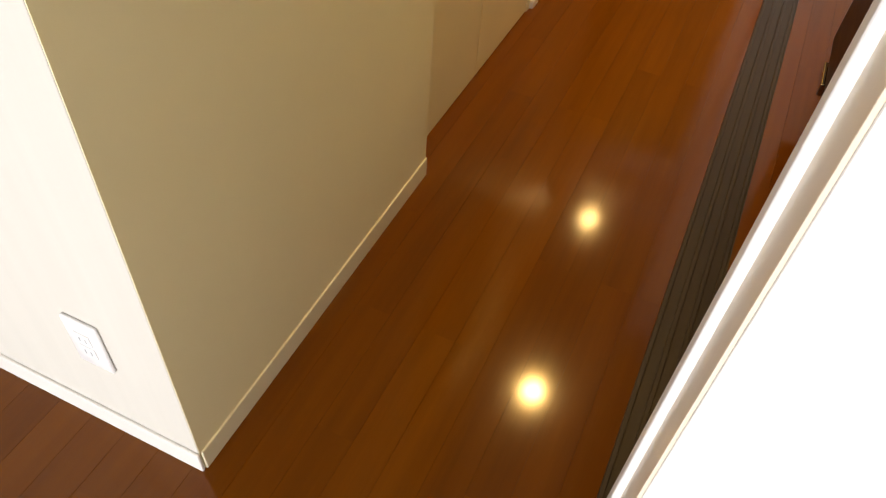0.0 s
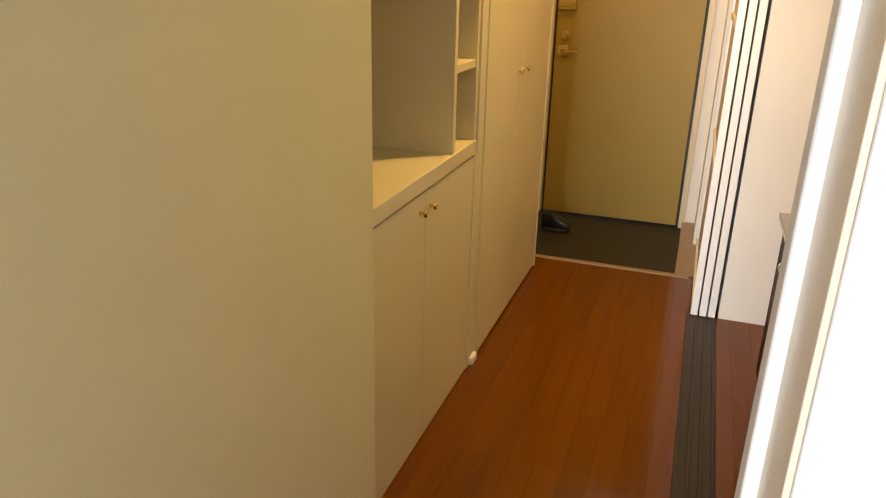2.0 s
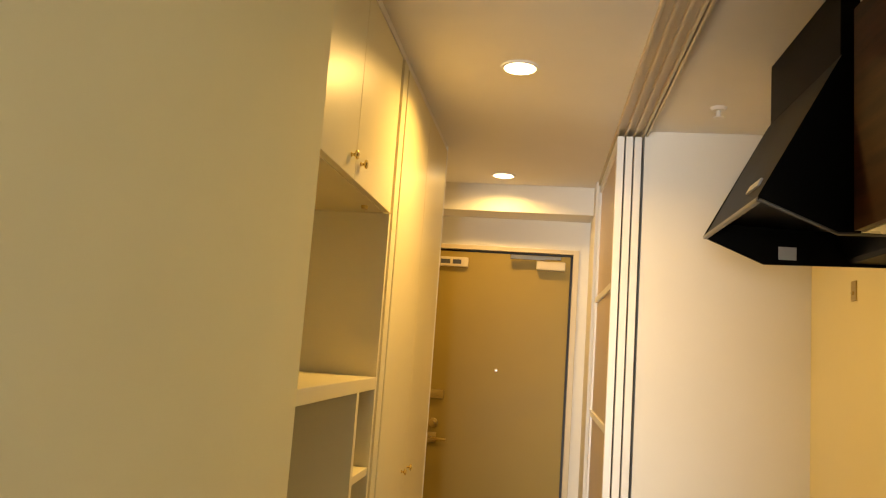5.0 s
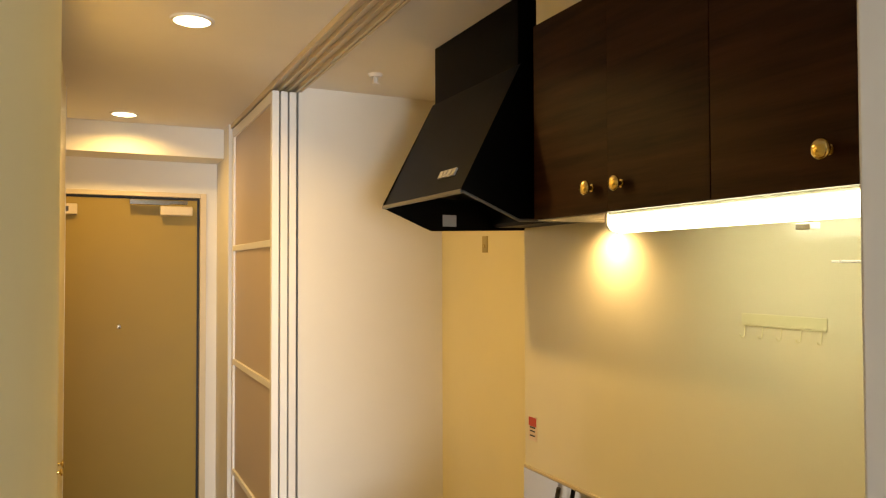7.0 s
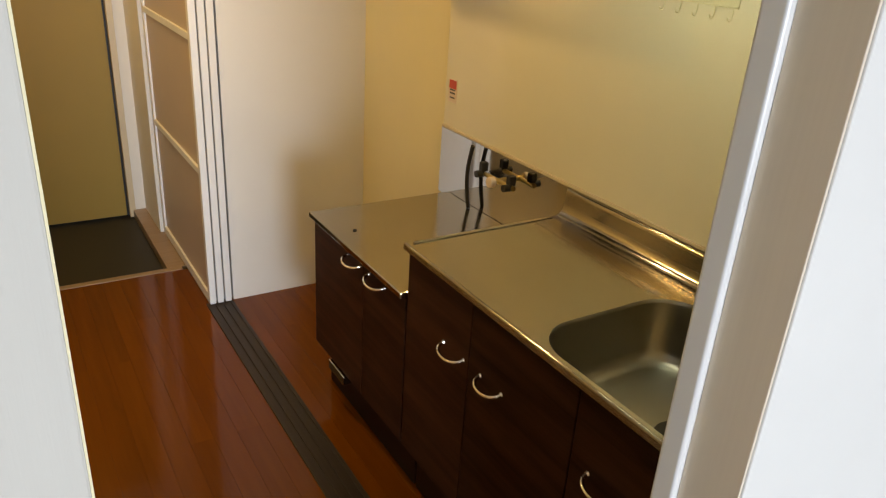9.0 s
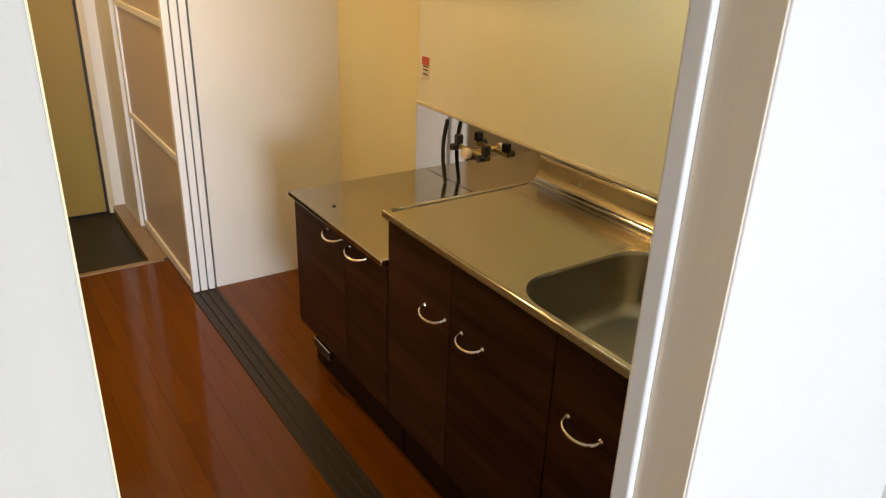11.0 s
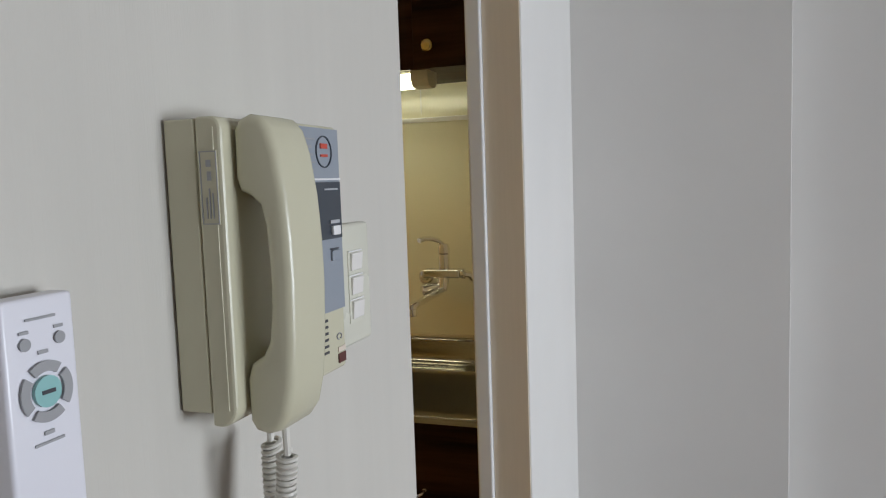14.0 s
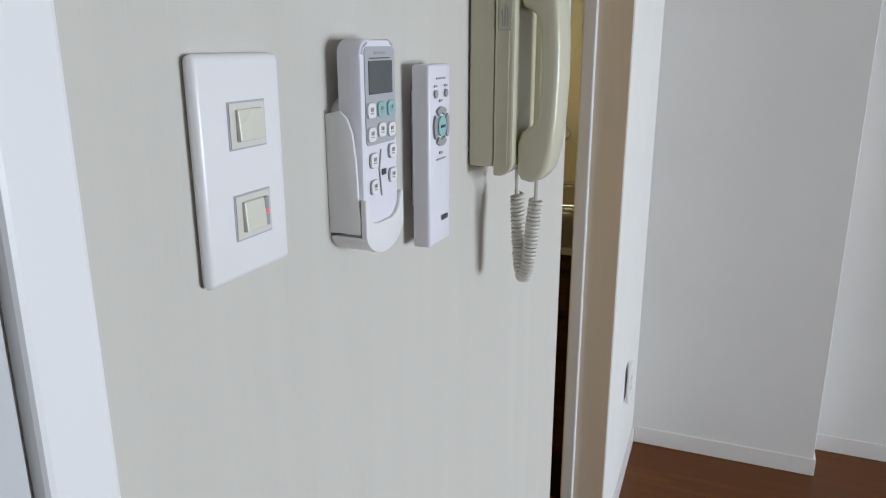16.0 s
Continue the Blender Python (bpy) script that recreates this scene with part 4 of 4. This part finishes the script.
def disc(x, z, r, depth, name, material, parent, label="", squash=1.0):
    b_ = rod((x, F, z), (x, F - depth, z), r, 24)
    if squash != 1.0:
        bmesh.ops.scale(b_, vec=(1, 1, squash), space=Matrix.Translation((-x, 0, -z)), verts=b_.verts)
    return part(name, b_, material, parent, label, True)


disc(mx, mz, 0.0082, 0.002, "button", "teal", rm, "round teal button")
for k in range(4):
    a0 = radians(45 + 90 * k + 8)
    arc = [(mx + r * math.cos(a0 + radians(74) * j / 8), mz + r * math.sin(a0 + radians(74) * j / 8)) for r, rng in ((0.0158, range(9)), (0.0104, range(8, -1, -1))) for j in rng]
    part("button", prism(arc, "y", F, F - 0.0016), "grey_plastic", rm, "curved grey button")
for dx in (-0.0105, 0.0105):
    disc(mx + dx, 1.367, 0.0032, 0.0012, "button", "grey_plastic", rm, "small grey button")
for x, z, w, h in ((0, 1.3615, 0.006, 0.0018), (-0.0105, 1.373, 0.0055, 0.0016), (0.0105, 1.373, 0.0055, 0.0016), (0, 1.379, 0.018, 0.0013), (0, 1.3195, 0.006, 0.002), (0, 1.3145, 0.018, 0.0013)):
    part("caption", box(mx + x - w / 2, F - 0.0006, z - h / 2, mx + x + w / 2, F, z + h / 2), "grey_plastic", rm)
part("caption", box(mx - 0.004, F - 0.0026, mz - 0.001, mx + 0.004, F - 0.002, mz + 0.001), "ink", rm)
part("logo", box(mx + 0.002, F - 0.0006, 1.262, mx + 0.014, F, 1.266), "ink", rm)

# air conditioner remote in its cradle
ac = thing("air_conditioner_remote", (-0.655, 0, 1.35), "white air conditioner remote standing in a wall cradle", "remote control")
AX0, AX1 = -0.690, -0.634
AM, AW = (AX0 + AX1) / 2, (AX1 - AX0) / 2 + 0.0008
part("cradle_back", prism(rounded(AX0 + 0.004, 1.286, AX1 - 0.003, 1.384, 0.016), "y", -0.010, 0.0, 0.0015), "white_plastic", ac, "white wall cradle", True)
arm_side = [(0.0, 1.2945), (0.0, 1.374), (-0.014, 1.3765), (-0.021, 1.372), (-0.026, 1.362), (-0.0285, 1.345), (-0.030, 1.320), (-0.032, 1.305), (-0.032, 1.2945)]
for x0 in (AM - AW, AM + AW - 0.0025):
    part("cradle_side", prism([(y - 0.0002, z) for y, z in arm_side], "x", x0, x0 + 0.0025, 0.0008), "white_plastic", ac, smooth=True)
part("cradle_floor", prism([(AM + (AW - 0.0005) * math.cos(radians(a)), 1.2925 + 0.0145 * math.sin(radians(a))) for a in range(180, 361, 12)], "y", -0.0365, -0.0004, 0.0015), "white_plastic", ac, smooth=True)
lip = [(AM + AW * math.cos(radians(a)), 1.2955 + 0.0185 * math.sin(radians(a))) for a in range(180, 361, 10)]
lip += [(AM + AW, 1.3155), (AM + AW - 0.0035, 1.3165), (AM + AW - 0.0065, 1.3070), (AM + AW - 0.012, 1.3015), (AM + AW * 0.35, 1.2995),
        (AM - AW * 0.35, 1.2995), (AM - AW + 0.011, 1.3010), (AM - AW + 0.0065, 1.3060), (AM - AW + 0.0045, 1.3175), (AM - AW, 1.3185)]
part("cradle_lip", prism(lip, "y", -0.0378, -0.0322, 0.0014), "white_plastic", ac, smooth=True)
part("case", prism(rounded(AX0 + 0.0022, 1.2885, AX1 - 0.0022, 1.421, 0.0095, 8), "y", -0.034, -0.0105, 0.0032), "lilac_plastic", ac, smooth=True)
F = -0.0343
part("face", prism(rounded(AX0 + 0.007, 1.353, AX1 - 0.006, 1.4165, 0.004), "y", F - 0.0006, F + 0.001), "pale_grey", ac, "grey printed face")
part("screen", box(AX0 + 0.0115, F - 0.0014, 1.386, AX1 - 0.0105, F, 1.4075, 0.0005), "lcd", ac, "dark liquid crystal screen")
ax = (AX0 + AX1) / 2
part("caption", box(ax - 0.008, F - 0.0009, 1.4115, ax + 0.008, F, 1.4132), "grey_plastic", ac)
part("caption", box(ax - 0.015, F - 0.0009, 1.4087, ax + 0.015, F, 1.4094), "ink", ac)


def key(x, z, w, h, material):
    """A rounded key with a thin grey rim and a printed mark."""
    part("rim", prism(rounded(x - w - 0.0005, z - 0.0005, x + w + 0.0005, z + h + 0.0005, 0.0033), "y", F - 0.0009, F), "grey_plastic", ac)
    btn = part("button", prism(rounded(x - w, z, x + w, z + h, 0.003), "y", F - 0.0022, F - 0.0008), material, ac)
    for dx, dz, bw, bh in ((-0.0011, 0.0042, 0.0009, 0.0026), (0.0012, 0.0042, 0.0008, 0.0026), (0.0, 0.0026, 0.0022, 0.0007)):
        part("caption", box(x + dx - bw, F - 0.0026, z + dz, x + dx + bw, F - 0.0022, z + dz + bh), "grey_plastic", btn)


for dx, mname in ((-0.0145, "white_plastic"), (0.0, "teal"), (0.0145, "teal")):
    key(ax + dx, 1.371, 0.0056, 0.0096, mname)
for dx, z in ((-0.0145, 1.3555), (0.0, 1.3575), (0.0145, 1.3565), (-0.012, 1.338), (0.0155, 1.3415), (-0.012, 1.320), (0.0155, 1.3245)):
    key(ax + dx, z, 0.0053, 0.0092, "white_plastic")
part("rule", tube([(ax - 0.001, F - 0.0005, 1.349), (ax - 0.004, F - 0.0005, 1.336), (ax - 0.001, F - 0.0005, 1.317)], 0.0006, 6), "grey_plastic", ac)
part("caption", box(ax, F - 0.0008, 1.331, ax + 0.006, F, 1.335), "ink", ac)
ac.location = (-0.6565, 0, 1.3375)
ac.scale = (1, 0.76, 1)

# ---- floor planks ----
PW, X0, ROWS = 0.0777, 0.448 - 0.0777 * 18, range(0, 36)
shared, starts = {}, {}
for i in ROWS:
    x = X0 + PW * i
    if x > 1.80:
        break
    y = -1.35 - random.choice((0.0, 0.3, 0.6))
    starts[i] = y
    while y < 3.0:
        y1 = min(y + 0.909, 3.011)
        length = round(y1 - y, 3)
        if length > 0.02:
            if length not in shared:
                w, c = PW - 0.0001, 0.00025
                bm = prism([(0.0002, -0.006), (w, -0.006), (w, -c), (w - c, 0), (0.0002 + c, 0), (0.0002, -c)], "y", 0, length)
                me = bpy.data.meshes.new("plank")
                bm.to_mesh(me)
                bm.free()
                me.materials.append(M["plank"])
                shared[length] = me
            ob = new("plank", shared[length])
            ob.location = (x, y, 0)
            ob.parent = floor
        y = y1

# the rest of the room's planks, in one mesh
verts, faces = [], []


def lay(x0, y0, x1, y1):
    n_ = len(verts)
    c = 0.0003
    verts.extend([(x0, y0, -0.006), (x1, y0, -0.006), (x1, y1, -0.006), (x0, y1, -0.006), (x0 + c, y0 + c, 0), (x1 - c, y0 + c, 0), (x1 - c, y1 - c, 0), (x0 + c, y1 - c, 0)])
    faces.extend([tuple(n_ + k for k in f) for f in ((4, 5, 6, 7), (0, 1, 5, 4), (1, 2, 6, 5), (2, 3, 7, 6), (3, 0, 4, 7))])


for i in range(-34, 36):
    x = X0 + PW * i
    if x > 1.8 or x < -3.6:
        continue
    y = starts.get(i, -0.9 * random.random()) if i >= 0 else 0.0 - 0.3 * random.randrange(3)
    if i < 0 and y < 0:
        lay(x, y, x + PW, 0.0)
    while y > -6.6:
        lay(x, max(y - 0.909, -6.6), x + PW, y)
        y -= 0.909
me = bpy.data.meshes.new("planks")
me.from_pydata(verts, [], faces)
me.materials.append(M["plank"])
ob = new("planks", me)
ob.parent = floor
tagged(ob, kind="stuff")
